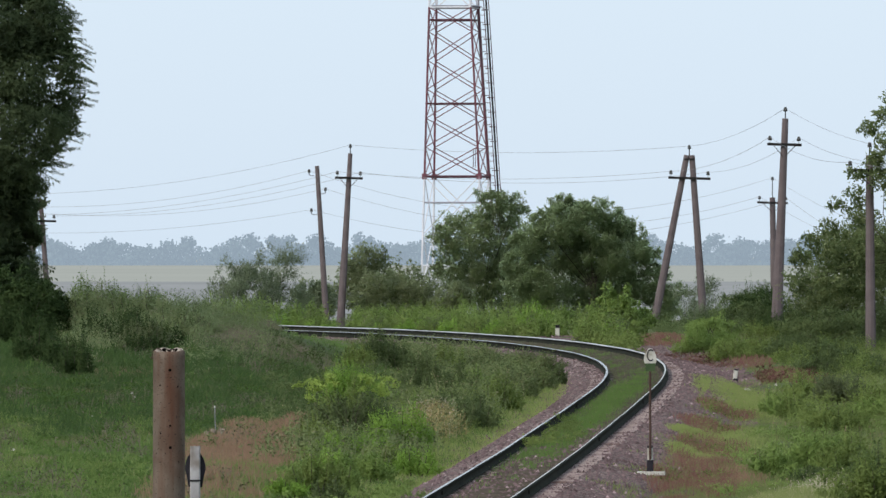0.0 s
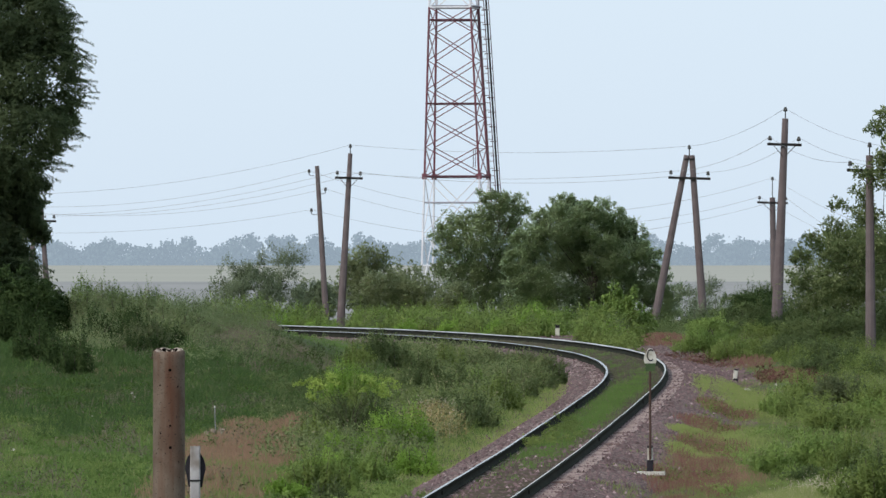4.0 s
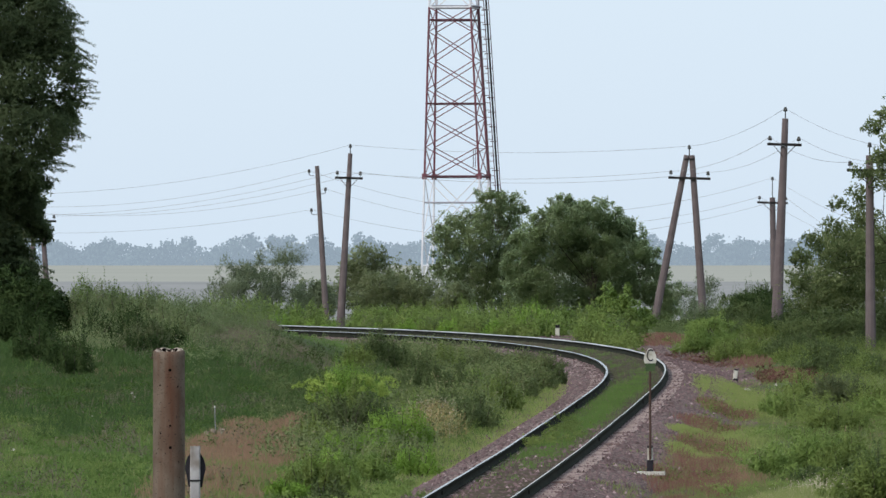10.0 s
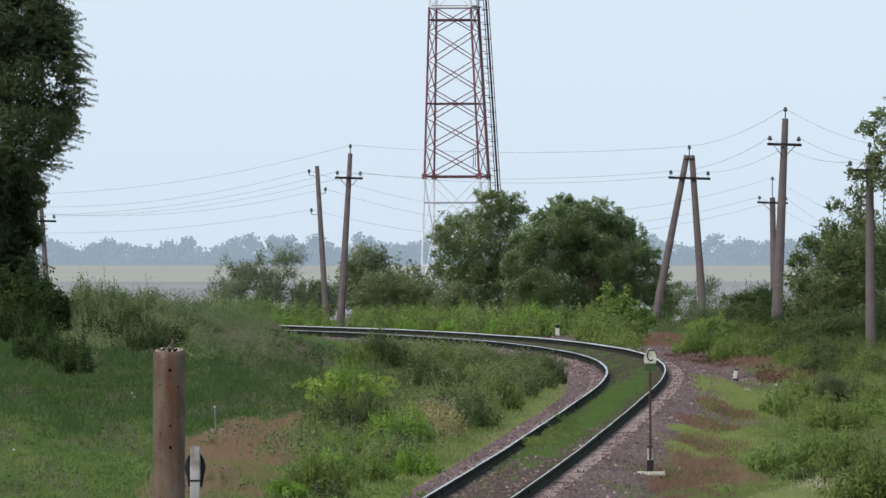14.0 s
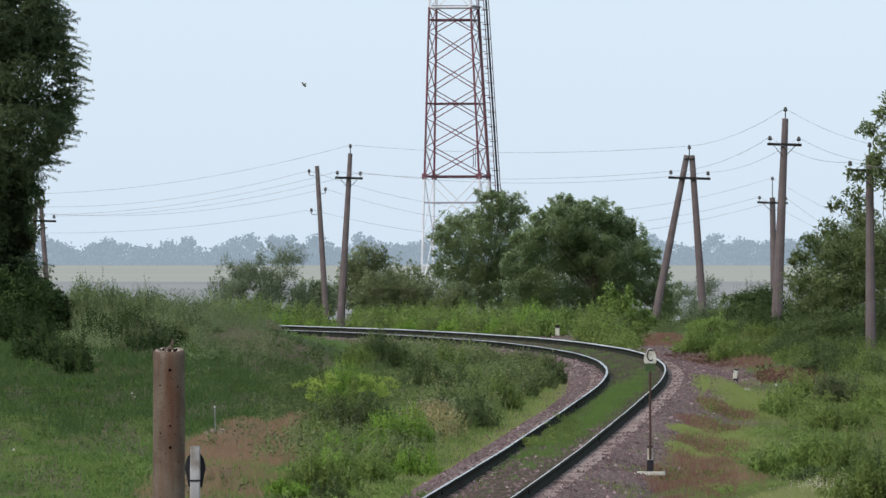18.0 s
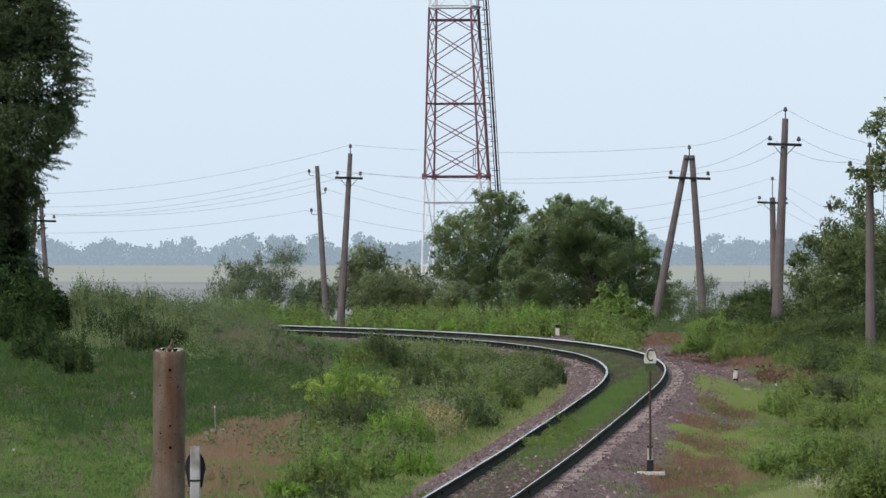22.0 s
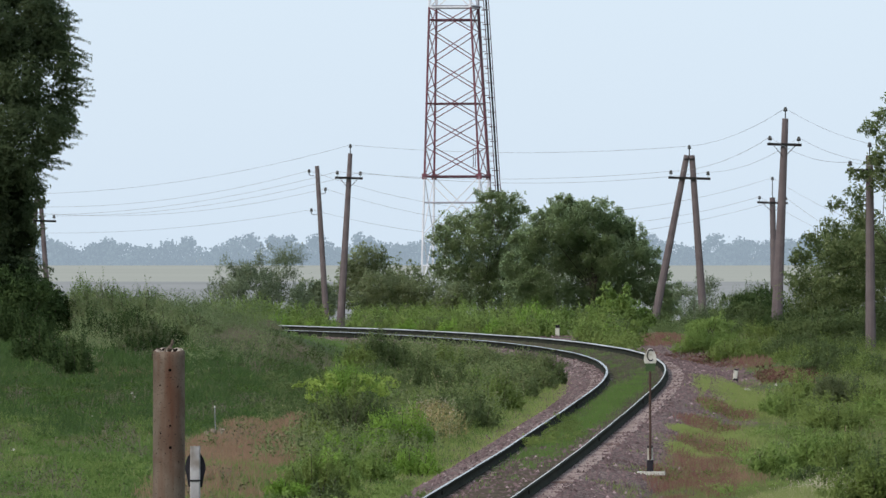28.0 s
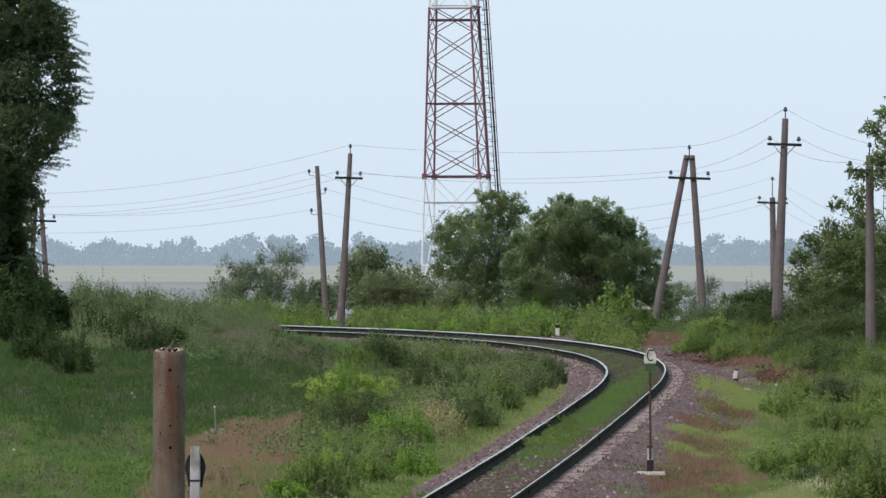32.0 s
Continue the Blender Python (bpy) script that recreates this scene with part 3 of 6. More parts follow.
def build_poles():
    plain = "weathered concrete telegraph pole with a dark cross-arm"
    p1, w1 = pole_at((-19.242, 430.00, 6.196), (-19.404, 430.00, 2.084), 0.10, 0.16, "A-shaped concrete telegraph pole standing in the tree's edge", (1.05, 0.85, 8), 0.12,
                     legs=[(-19.780, 430.00, 2.084), (-18.705, 430.00, 2.084)])
    p2, w2 = pole_at((-3.998, 390.00, 7.951), (-4.436, 390.00, 0.639), 0.10, 0.19, "leaning concrete telegraph pole beyond the track", (1.06, 0.60, 6))
    p3, w3 = pole_at((9.946, 365.00, 7.636), (9.490, 365.00, 1.020), 0.12, 0.18, "A-shaped concrete telegraph pole with two spread legs", (0.93, 0.85, -4), 0.25,
                     legs=[(8.441, 365.00, 0.952), (10.562, 365.00, 1.134)])
    p4, w4 = pole_at((12.309, 325.00, 8.569), (11.964, 325.00, 0.444), 0.115, 0.22, "tall concrete telegraph pole rising from the bushes", (0.94, 0.62, -6))
    p5, w5 = pole_at((13.684, 290.00, 6.909), (13.721, 290.00, 0.112), 0.12, 0.18, "concrete telegraph pole half hidden by foliage", (0.50, 0.74, 3))
    # second, farther line
    q1, v1 = pole_at((-5.923, 425.00, 7.712), (-5.472, 425.00, 0.514), 0.105, 0.16, "leaning concrete pole with bracket insulators", None, 0)
    q2, v2 = pole_at((15.231, 418.00, 6.190), (15.335, 418.00, -0.341), 0.13, 0.18, "shorter concrete pole behind the tall one", (0.24, 0.71, -4), 0.80)
    foot = Vector(q1.location)
    hooks = []
    for pt, k in (((-6.292, 424.80, 7.392), -1), ((-5.522, 424.80, 6.543), 1), ((-6.186, 424.80, 5.560), -1)):
        e = Vector(pt) - foot
        sh = Shape().tube([e + Vector((-0.24 * k, 0.1, -0.12)), e + Vector((-0.12 * k, 0, -0.15)), e + Vector((0, 0, -0.10)), e], 0.016, 6)
        part("hook", sh, M_IRON, q1)
        insulator(q1, e)
        hooks.append(Vector(pt) + Vector((0, 0, 0.1)))
    for a, b, sag in zip(w1, w2, (0.45, 0.5, 0.5)):
        wire(a, b, sag)
    for a, b, sag in zip(w2, w3, (0.30, 0.32, 0.45)):
        wire(a, b, sag)
    for a, b, sag in zip(w3, w4, (0.26, 0.30, 0.30)):
        wire(a, b, sag)
    for a, b, sag in zip(w4, w5, (0.14, 0.28, 0.22)):
        wire(a, b, sag)
    for a, b, sag in zip(hooks, ((-20.589, 455.00, 5.920), (-20.731, 455.00, 5.636), (-20.873, 455.00, 4.612)), (0.5, 0.6, 0.35)):
        wire(a, b, sag)
    for a, b, sag in zip(hooks, (v2[0], v2[1], v2[2]), (1.84, 1.60, 1.62)):
        wire(a, b, sag)
    for a, b in zip(v2, ((21.668, 405.00, 4.100), (21.668, 405.00, 3.087), (21.668, 405.00, 2.834))):
        wire(a, b, 0.4)
    for a, b in zip(w5, ((19.380, 255.00, 7.128), (18.742, 255.00, 6.491), (20.017, 255.00, 6.491))):
        wire(a, b, 0.4)


# ---- the lattice tower ----
def build_tower():
    D = 520.0
    axis = (0.780, 520.00, 4.100)
    base_z = float(ground(axis[0], D)) - 0.2
    tower = thing("lattice_tower", (axis[0], D, base_z), "red and white lattice steel radio mast rising beyond the bushes", "tower")
    turn = radians(-10)

    def half(z):
        return (3.18 - (z - 7.9) * 0.079) / 2

    def corner(k, z):
        a = turn + math.pi / 4 + k * math.pi / 2
        r = half(z) * math.sqrt(2)
        return Vector((r * math.cos(a) - 0.018 * (z - 7.9), r * math.sin(a), z - base_z))

    def level(v):
        return 4.1 - (v - 430) * D / 16000

    zs = [base_z, level(520), level(415), level(313), level(261), level(210), level(159), level(108), level(57), level(14), level(-52), level(-118), level(-184), level(-250)]

    def paint(z):
        if z < level(314):
            return M_WHITE
        return M_RED if z < level(16) else M_WHITE

    for i in range(len(zs) - 1):
        a, b = zs[i], zs[i + 1]
        m = paint((a + b) / 2)
        for k in range(4):
            part("leg", Shape().tube([corner(k, a), corner(k, b)], 0.062, 8), m, tower)
            k2 = (k + 1) % 4
            for (p, q) in ((corner(k, a), corner(k2, b)), (corner(k2, a), corner(k, b))):
                part("brace", Shape().tube([p, q], 0.031, 6), m, tower)
    for v, r, m in ((313, 0.075, M_DARKRED), (184, 0.055, M_DARKRED), (36, 0.055, M_DARKRED), (14, 0.05, M_WHITE), (359, 0.05, M_GREY), (470, 0.05, M_WHITE)):
        z = level(v)
        for k in range(4):
            part("strut", Shape().tube([corner(k, z), corner((k + 1) % 4, z)], r, 6), m, tower)
    for k in range(4):
        c = corner(k, level(313))
        part("joint_plate", Shape().box(c, (0.30, 0.12, 0.34), Matrix.Rotation(turn, 3, "Z"), 0.03), M_RED, tower, "bolted red joint plate")
    # ladder with its cage hoops and a cable run on the outer side
    top, bot = level(-250), level(395)
    out = lambda z, d, y=-0.4: corner(0, z) * 1.0 + Vector((d, y - corner(0, z).y + 0.6, 0))
    for d in (0.08, 0.36):
        part("ladder_rail", Shape().tube([out(bot, d), out(top, d)], 0.03, 6), M_DARKRED, tower)
    for i in range(int((top - bot) / 0.42)):
        z = bot + 0.2 + i * 0.42
        part("rung", Shape().tube([out(z, 0.08), out(z, 0.36)], 0.017, 5), M_DARKRED, tower)
    for i in range(int((top - bot) / 0.84)):
        z = bot + 0.5 + i * 0.84
        ring = [out(z, 0.22) + Vector((0.42 * math.sin(a), -0.45 + 0.45 * -math.cos(a) + 0.45, 0)) for a in [math.pi * j / 8 for j in range(9)]]
        part("cage_hoop", Shape().tube(ring, 0.020, 5), M_DARKRED, tower)
    part("cable_run", Shape().tube([out(bot, 0.50), out(top, 0.50)], 0.055, 8), M_IRON, tower, "bundle of dark cables")
    part("cage_bar", Shape().tube([out(bot, 0.64), out(top, 0.64)], 0.026, 5), M_DARKRED, tower)
    bx = Vector((1.74, 518.60, 8.43)) - Vector((axis[0], D, base_z))
    part("equipment_frame", Shape().tube([bx + Vector(q) for q in ((0, 0, 0), (0, 0, 1.07), (0.78, 0, 1.07), (0.78, 0, 0))], 0.026, 6), M_DARKRED, tower)
    part("equipment_frame", Shape().tube([bx + Vector(q) for q in ((0.12, 0, 0), (0.12, 0, 1.07))], 0.022, 6), M_DARKRED, tower)
    part("platform", Shape().box((0, 0, level(14) - base_z + 0.08), (2.5, 2.5, 0.07), Matrix.Rotation(turn, 3, "Z"), 0.05), M_GREY, tower)
    for k in range(4):
        c = [corner(j, level(14)) * 1.02 + Vector((0, 0, 0.9)) for j in (k, (k + 1) % 4)]
        part("guard_rail", Shape().tube(c, 0.025, 6), M_WHITE, tower)


# ---- plants ----
def crown(rng, clumps, sprays, per, leaf, aspect=0.42, droop=0.15, out=1.15):
    """Leaves on each clump (x, y, z, rx, ry, rz): on sprays that grow outward, or on shoots that rise from its foot and arch over where droop is below zero."""
    c = np.array(clumps, float)
    k = len(c)
    vol = (c[:, 3] * c[:, 4] * c[:, 5]) ** (2 / 3)
    n = max(int(sprays), k)
    who = rng.choice(k, n, p=vol / vol.sum())
    d = unit(rng.normal(size=(n, 3)))
    if droop < 0:
        d[:, 2] = np.abs(d[:, 2]) * 1.1 - 0.18
        d = unit(d)
    reach = rng.uniform(0.55, 1.0, n) ** 0.6 * np.where(rng.random(n) < 0.16, rng.uniform(1.0, out, n), 1.0)
    tip = c[who, :3] + d * c[who, 3:] * reach[:, None]
    span = c[who, 3:].min(1)
    way = unit(d * np.array([1, 1, 0.7]) + rng.normal(size=(n, 3)) * (0.55 if droop >= 0 else 0.2) + np.array([0, 0, 0.12 - droop]))
    if droop < 0:
        t = np.linspace(0.32, 1.0, per)[None, :, None]
        root = c[who, :3] + np.stack([d[:, 0] * c[who, 3] * 0.15, d[:, 1] * c[who, 4] * 0.15, -0.75 * c[who, 5]], 1)
        rise = (c[who, 5] * 0.55)[:, None, None] * np.array([0, 0, 1.0])
        base = (root[:, None] + (tip - root)[:, None] * t + rise * t * (1 - t) * 2).reshape(-1, 3)
        size = np.broadcast_to(1.25 - 0.6 * t[..., 0], (n, per)).reshape(-1)
    else:
        ln = np.clip(span * 0.75, leaf * 2.2, leaf * 6.5)
        t = np.linspace(0.0, 1.0, per)[None, :, None]
        base = (tip[:, None] + way[:, None] * (t - 1) * ln[:, None, None]).reshape(-1, 3)
        size = np.ones(n * per)
    wayr = np.repeat(way, per, 0)
    m = len(base)
    fan = unit(rng.normal(size=(m, 3)))
    dirs = unit(wayr * 0.75 + fan * 0.85 + np.array([0, 0, -droop]))
    L = leaf * rng.uniform(0.65, 1.25, m) * size
    mass = np.average(c[:, :3], axis=0, weights=vol)
    spread = np.maximum(np.abs(c[:, :3] - mass).max(0), 0.3)
    whole = unit((tip - mass) / spread) if k < 400 and spread[0] < 8 else np.zeros_like(d)
    face = unit(d * 0.55 + whole * 0.65 + np.array([0, 0, 0.25]))
    face = np.repeat(face, per, 0)
    return leaf_cards(rng, base + rng.normal(size=(m, 3)) * leaf * 0.15, dirs, L, L * aspect * rng.uniform(0.8, 1.2, m), face)


def branches(rng, ob, name, foot, clumps, r, wander=0.15):
    """Stems that rise from the foot and fork to the clumps, each a part."""
    for c in clumps:
        a, b = Vector(foot), Vector(c[:3])
        mid = a.lerp(b, 0.45) + Vector((rng.normal() * wander, rng.normal() * wander, abs(b.z - a.z) * 0.12))
        pts = [a, a.lerp(mid, 0.5) + Vector((0, 0, 0.03)), mid, mid.lerp(b, 0.6), b]
        part(name, Shape().tube(pts, [r, r * 0.8, r * 0.6, r * 0.4, r * 0.15], 6), M_BARK, ob)


SWAY = []


def plant(name, foot, clumps, sprays, per, leaf, material, label, category, seed, sway=0.0, groups=1, stem=0.03, aspect=0.42, droop=0.15, out=1.15, group="", sink=0.0, trunk=None, wind="middle"):
    """A shrub or tree: its stems and one or more crown pieces that sway. Clumps are metres from the foot."""
    rng = np.random.default_rng(seed)
    x, y = foot
    ob = thing(name, (x, y, float(ground(x, y)) - 0.03 - sink), label, category, group)
    if trunk:
        h, r, lean = trunk
        pts = [Vector((lean * (i / 6) ** 2 + 0.05 * math.sin(i * 1.7), 0.04 * math.cos(i * 2.1), h * i / 6)) for i in range(7)]
        part("trunk", Shape().tube(pts, [r * (1.35 if i == 0 else 1) * (1 - 0.08 * i) for i in range(7)], 12), M_BARK, ob, smooth=True)
        branches(rng, ob, "branch", pts[4], clumps[::3][:14], r * 0.16, 0.3)
    else:
        branches(rng, ob, "stem", (0, 0, 0), clumps[::2], stem * 0.7)
    c = np.array(clumps, float)
    order = np.argsort(c[:, 2]) if groups > 1 else np.arange(len(c))
    vol = (c[:, 3] * c[:, 4] * c[:, 5]) ** (2 / 3)
    for g in range(groups):
        idx = order[g::groups] if groups > 1 else order
        sub = c[idx]
        hub = np.array([sub[:, 0].mean() * 0.6, sub[:, 1].mean() * 0.6, max(sub[:, 2].min() * 0.5, 0.0)])
        v, f, soft = crown(rng, sub, sprays * vol[idx].sum() / vol.sum(), per, leaf, aspect, droop, out)
        cr = part("crown", quads("crown", v - hub, f, soft), material, ob, at=tuple(hub))
        if sway:
            top = max(float(v[:, 2].max() - hub[2]), 0.3)
            SWAY.append((cr, hub, sway / top, seed + g * 3, wind))
    return ob


def blob(rng, w, h, n, d=0.7, low=0.10):
    """Clump list of an irregular shrub of width w and height h, with shoots that stand out of it."""
    res = []
    tilt, lop = rng.uniform(-0.12, 0.12), rng.uniform(0.75, 1.0)
    for i in range(n):
        a = rng.uniform(0, 2 * math.pi)
        t = rng.uniform(low, 0.76)
        r = math.sqrt(max(0.05, 1 - t ** 2)) * rng.uniform(0.2, 0.88)
        s = rng.uniform(0.17, 0.36)
        x = math.cos(a) * r * w / 2 + tilt * w * t
        top = lop if x < 0 else 1.0
        res.append((x, math.sin(a) * r * w / 2 * d, t * h * top, s * w * 0.8, s * w * d * 0.8, s * h * 0.7))
    for i in range(max(3, n // 3)):
        x = rng.uniform(-0.42, 0.42) * w
        z = h * math.sqrt(max(0.1, 1 - (2 * x / w) ** 2)) * rng.uniform(0.72, 0.9)
        res.append((x, rng.uniform(-0.2, 0.2) * w * d, z, w * 0.07, w * 0.07, h * rng.uniform(0.10, 0.17)))
    return res


def thicket(name, x, y, w, h, material, label, seed, leaf=0.065, dense=1.0, sway=0.03, group="", wind="middle", category="shrub"):
    """A bush of arching shoots in several lobes, w metres wide and h metres tall."""
    w, h, leaf = w * 1.2, h * 1.45, leaf * 1.12
    rng = np.random.default_rng(seed)
    ob = thing(name, (x, y, float(surface(np.array(x), np.array(y))) - 0.04), label, category, group)
    k = int(np.clip(round(5.5 * w / h), 5, 12))
    vs, fs, ns, count = [], [], [], 0
    for i in range(k):
        cx = ((i + rng.uniform(0.1, 0.9)) / k - 0.5) * 0.80 * w
        cy = rng.uniform(-0.28, 0.28) * w
        tall = h * (1 - 0.6 * (2 * cx / w) ** 2) * rng.uniform(0.55, 1.02)
        r = w * rng.uniform(0.13, 0.27)
        n = max(int(dense * 0.5 * r * tall / (leaf * leaf * 0.42)), 20)
        a, rho = rng.uniform(0, 2 * np.pi, n), np.sqrt(rng.uniform(0, 1, n))
        out = np.stack([np.cos(a), np.sin(a), np.zeros(n)], 1)
        root = np.array([cx, cy, 0.0]) + out * (rho * r * 0.5)[:, None]
        tip = np.array([cx, cy, 0.0]) + out * (rho * r * rng.uniform(0.8, 1.5, n))[:, None]
        tip[:, 2] = tall * np.sqrt(1 - 0.78 * rho ** 2) * rng.uniform(0.66, 1.0, n) * np.where(rng.random(n) < 0.10, rng.uniform(1.0, 1.22, n), 1.0)
        bow = root + (tip - root) * np.array([0.25, 0.25, 0.72]) + rng.normal(size=(n, 3)) * r * 0.08
        per = 13
        t = np.linspace(0.18, 1.0, per)[None, :, None]
        base = (root[:, None] * (1 - t) ** 2 + bow[:, None] * 2 * t * (1 - t) + tip[:, None] * t * t).reshape(-1, 3)
        way = unit(((bow - root)[:, None] * (1 - t) + (tip - bow)[:, None] * t).reshape(-1, 3))
        m = n * per
        dirs = unit(way * 0.6 + unit(rng.normal(size=(m, 3))) * 0.9 + np.array([0, 0, 0.12]))
        size = leaf * rng.uniform(0.7, 1.25, m) * np.broadcast_to(1.2 - 0.5 * t[..., 0], (n, per)).reshape(-1)
        rise = np.broadcast_to(0.12 + 0.72 * t[..., 0], (n, per)).reshape(-1) * np.repeat(1.1 - 0.5 * rho, per)
        face = np.repeat(out * (0.25 + 0.75 * rho)[:, None], per, 0) + rng.normal(size=(m, 3)) * 0.12
        face[:, 2] += rise
        face = unit(face)
        v, f, soft = leaf_cards(rng, base, dirs, size, size * 0.42, face)
        vs.append(v)
        fs.append(f + count)
        ns.append(soft)
        count += len(v)
        part("stem", Shape().tube([(cx * 0.5, cy * 0.5, 0), (cx * 0.8, cy * 0.8, tall * 0.4), (cx, cy, tall * 0.8)], [0.014, 0.010, 0.004], 5), M_BARK, ob)
    v = np.concatenate(vs)
    cr = part("crown", quads("crown", v, np.concatenate(fs), np.concatenate(ns)), material, ob)
    if sway:
        SWAY.append((cr, np.zeros(3), sway / max(h, 0.3), seed, wind))
    return ob


def bushes(rows, label, seed, group, leaf=0.065, dense=1.0, sway=0.03, wind="middle"):
    for i, (x, y, w, h, m) in enumerate(rows):
        thicket("shrub", x, y, w, h, m, FOLIAGE[m] + " " + label, seed + i, leaf, dense, sway, group, wind)


def mounds(name, x, y, wide, tall, per_mound, leaf, material, label, seed, aspect=0.35, droop=-0.05, out=1.35, category="weeds"):
    """Low growth in many small uneven heaps, one mesh."""
    rng = np.random.default_rng(seed)
    z = surface(x, y)
    clumps = []
    for i in range(len(x)):
        r, h = rng.uniform(*wide), rng.uniform(*tall)
        clumps.append((x[i], y[i], z[i] + h * 0.35, r, r * 1.1, h * 0.62))
        for k in range(2):
            clumps.append((x[i] + rng.normal() * r * 0.6, y[i] + rng.normal() * r * 0.5, z[i] + h * rng.uniform(0.45, 0.85), r * 0.3, r * 0.3, h * rng.uniform(0.2, 0.4)))
    v, f, soft = crown(rng, clumps, len(x) * per_mound, 7, leaf, aspect, droop, out)
    return tagged(part(name, quads(name, v, f, soft), material), label, category, kind="stuff")


def scatter_grass(name, n, where, tall, wide, material, label, seed, per=5, spread=0.09, lean=0.35, leafy=0, leaf_len=0.09):
    """Tufts of blades over the ground; where(rng, n) gives plan points and a height factor."""
    rng = np.random.default_rng(seed)
    x, y, k = where(rng, n)
    m = len(x) * per
    bx = np.repeat(x, per) + rng.normal(0, spread, m)
    by = np.repeat(y, per) + rng.normal(0, spread, m)
    hk = np.repeat(k, per)
    base = np.stack([bx, by, surface(bx, by) - 0.02], 1)
    h = rng.uniform(*tall, m) * hk
    v, f, soft = blades(rng, base, h, rng.uniform(*wide, m), lean, tall[1] < 0.4)
    if leafy:
        t = rng.uniform(0.25, 1.0, (m, leafy))
        lb = base[:, None] + np.stack([rng.normal(0, 0.05, (m, leafy)), rng.normal(0, 0.05, (m, leafy)), t * h[:, None]], -1)
        lb = lb.reshape(-1, 3)
        dirs = unit(rng.normal(size=lb.shape) * np.array([1, 1, 0.5]) + np.array([0, 0, 0.35]))
        L = rng.uniform(0.6, 1.3, len(lb)) * leaf_len
        turn = unit(rng.normal(size=lb.shape) * 0.4 + np.array([0, 0, 1.0]))
        v2, f2, soft2 = leaf_cards(rng, lb, dirs, L, L * 0.45, turn)
        soft = np.concatenate([soft, soft2])
        f = np.concatenate([f, f2 + len(v)])
        v = np.concatenate([v, v2])
    ob = part(name, quads(name, v, f, soft), material)
    return tagged(ob, label, "grass", kind="stuff")


def in_fan(rng, n, y0, y1, b0, b1):
    """Plan points between two bearings (per mille of the distance) and two distances, denser near."""
    y = 1 / rng.uniform(1 / y1, 1 / y0, n)
    return y * rng.uniform(b0, b1, n) / 1000, y


# patches of dry grass: x, y, half width, half length, tufts, seed
DRY_SPOTS = ((-4.60, 189.0, 0.85, 8, 1300, 1), (-3.77, 192.0, 0.8, 9, 1400, 2), (-3.47, 199.0, 0.5, 6, 600, 3), (-4.42, 200.0, 0.5, 4, 300, 4))


def meadow(rng, n):
    x, y = in_fan(rng, n, 150, 335, -54, 22)
    d, _ = off_track(x, y)
    k = (d < -2.3) & ((y < 214) | (x > -3.5) | (rng.random(n) < 0.35))
    for X, Y, rx, ry, _, _ in DRY_SPOTS:
        k &= ((x - X) / rx) ** 2 + ((y - Y) / ry) ** 2 > rng.uniform(0.3, 1.2, n)
    w = 0.8 + 0.5 * waves(x * 1.4, y / 5, 1.2)
    return x[k], y[k], np.clip(w[k], 0.4, 1.3)


def verge(rng, n):
    x, y = in_fan(rng, n, 150, 315, 8, 54)
    d, _ = off_track(x, y)
    keep = (d > apron(y) - 0.1 + 0.6 * waves(x * 0.6, y / 4, 0.9) + 0.5 * waves(x + 5, y / 3, 0.5) + rng.normal(0, 0.2, n)) & (waves(x * 1.3 + 9, y / 4, 0.8) + rng.uniform(-0.5, 0.5, n) > -0.45 - 0.4 * ramp(d, 3.5, 6.0))
    return x[keep], y[keep], np.clip(0.45 + 0.12 * (d[keep] - 2.5), 0.4, 1.3)


def shoulder(rng, n):
    s = rng.uniform(-62, 125, n)
    d = -rng.uniform(1.95, 3.4, n)
    p = on_track(s, d)
    return p[:, 0], p[:, 1], np.full(n, 1.0)


def between(rng, n):
    s = rng.uniform(-62, 75, n)
    d = np.clip(rng.normal(-0.10, 0.26, n), -0.66, 0.55)
    grown = ramp(s, -46, -22) * (1 - 0.85 * ramp(s, 8, 38))
    keep = 0.9 * waves(s * 0.45, d * 3.0, 0.8) + rng.uniform(-0.35, 0.35, n) + 1.2 * grown > 0.85
    p = on_track(s[keep], d[keep])
    return p[:, 0], p[:, 1], np.full(keep.sum(), 1.0)


def bank(rng, n):
    x, y = in_fan(rng, n, 205, 275, -54, -16)
    keep = rng.random(n) < ramp(y + 9 * waves(x, y / 5, 1.2), 212, 244) * (1 - 0.85 * ramp(x, -7.2, -5.2))
    keep &= ~((x / y < -0.0405) & (y < 244)) & ~((np.abs(x + 7.6) < 0.95) & (y < 241))
    x, y = x[keep], y[keep]
    k = 0.42 + 0.34 * waves(x * 1.6, y / 4, 1.1) + rng.uniform(-0.1, 0.35, len(x))
    return x, y, np.clip(k, 0.2, 1.2) * (1 - 0.7 * ramp(x, -7.4, -5.6)) * (0.45 + 0.55 * ramp(y, 225, 246))


def dull(rng, n):
    x, y = in_fan(rng, n, 160, 240, -54, -18)
    keep = waves(x * 1.2 + 3, y / 7, 1.1) + rng.uniform(-0.4, 0.4, n) > 0.45
    return x[keep], y[keep], rng.uniform(0.5, 1.2, keep.sum())


def lush(rng, n):
    x, y = in_fan(rng, n, 156, 204, -54, -12)
    keep = waves(x * 1.1 + 20, y / 9, 1.0) + rng.uniform(-0.3, 0.3, n) + 0.5 * (1 - ramp(y, 165, 195)) > 0.3
    return x[keep], y[keep], rng.uniform(0.6, 1.2, keep.sum())


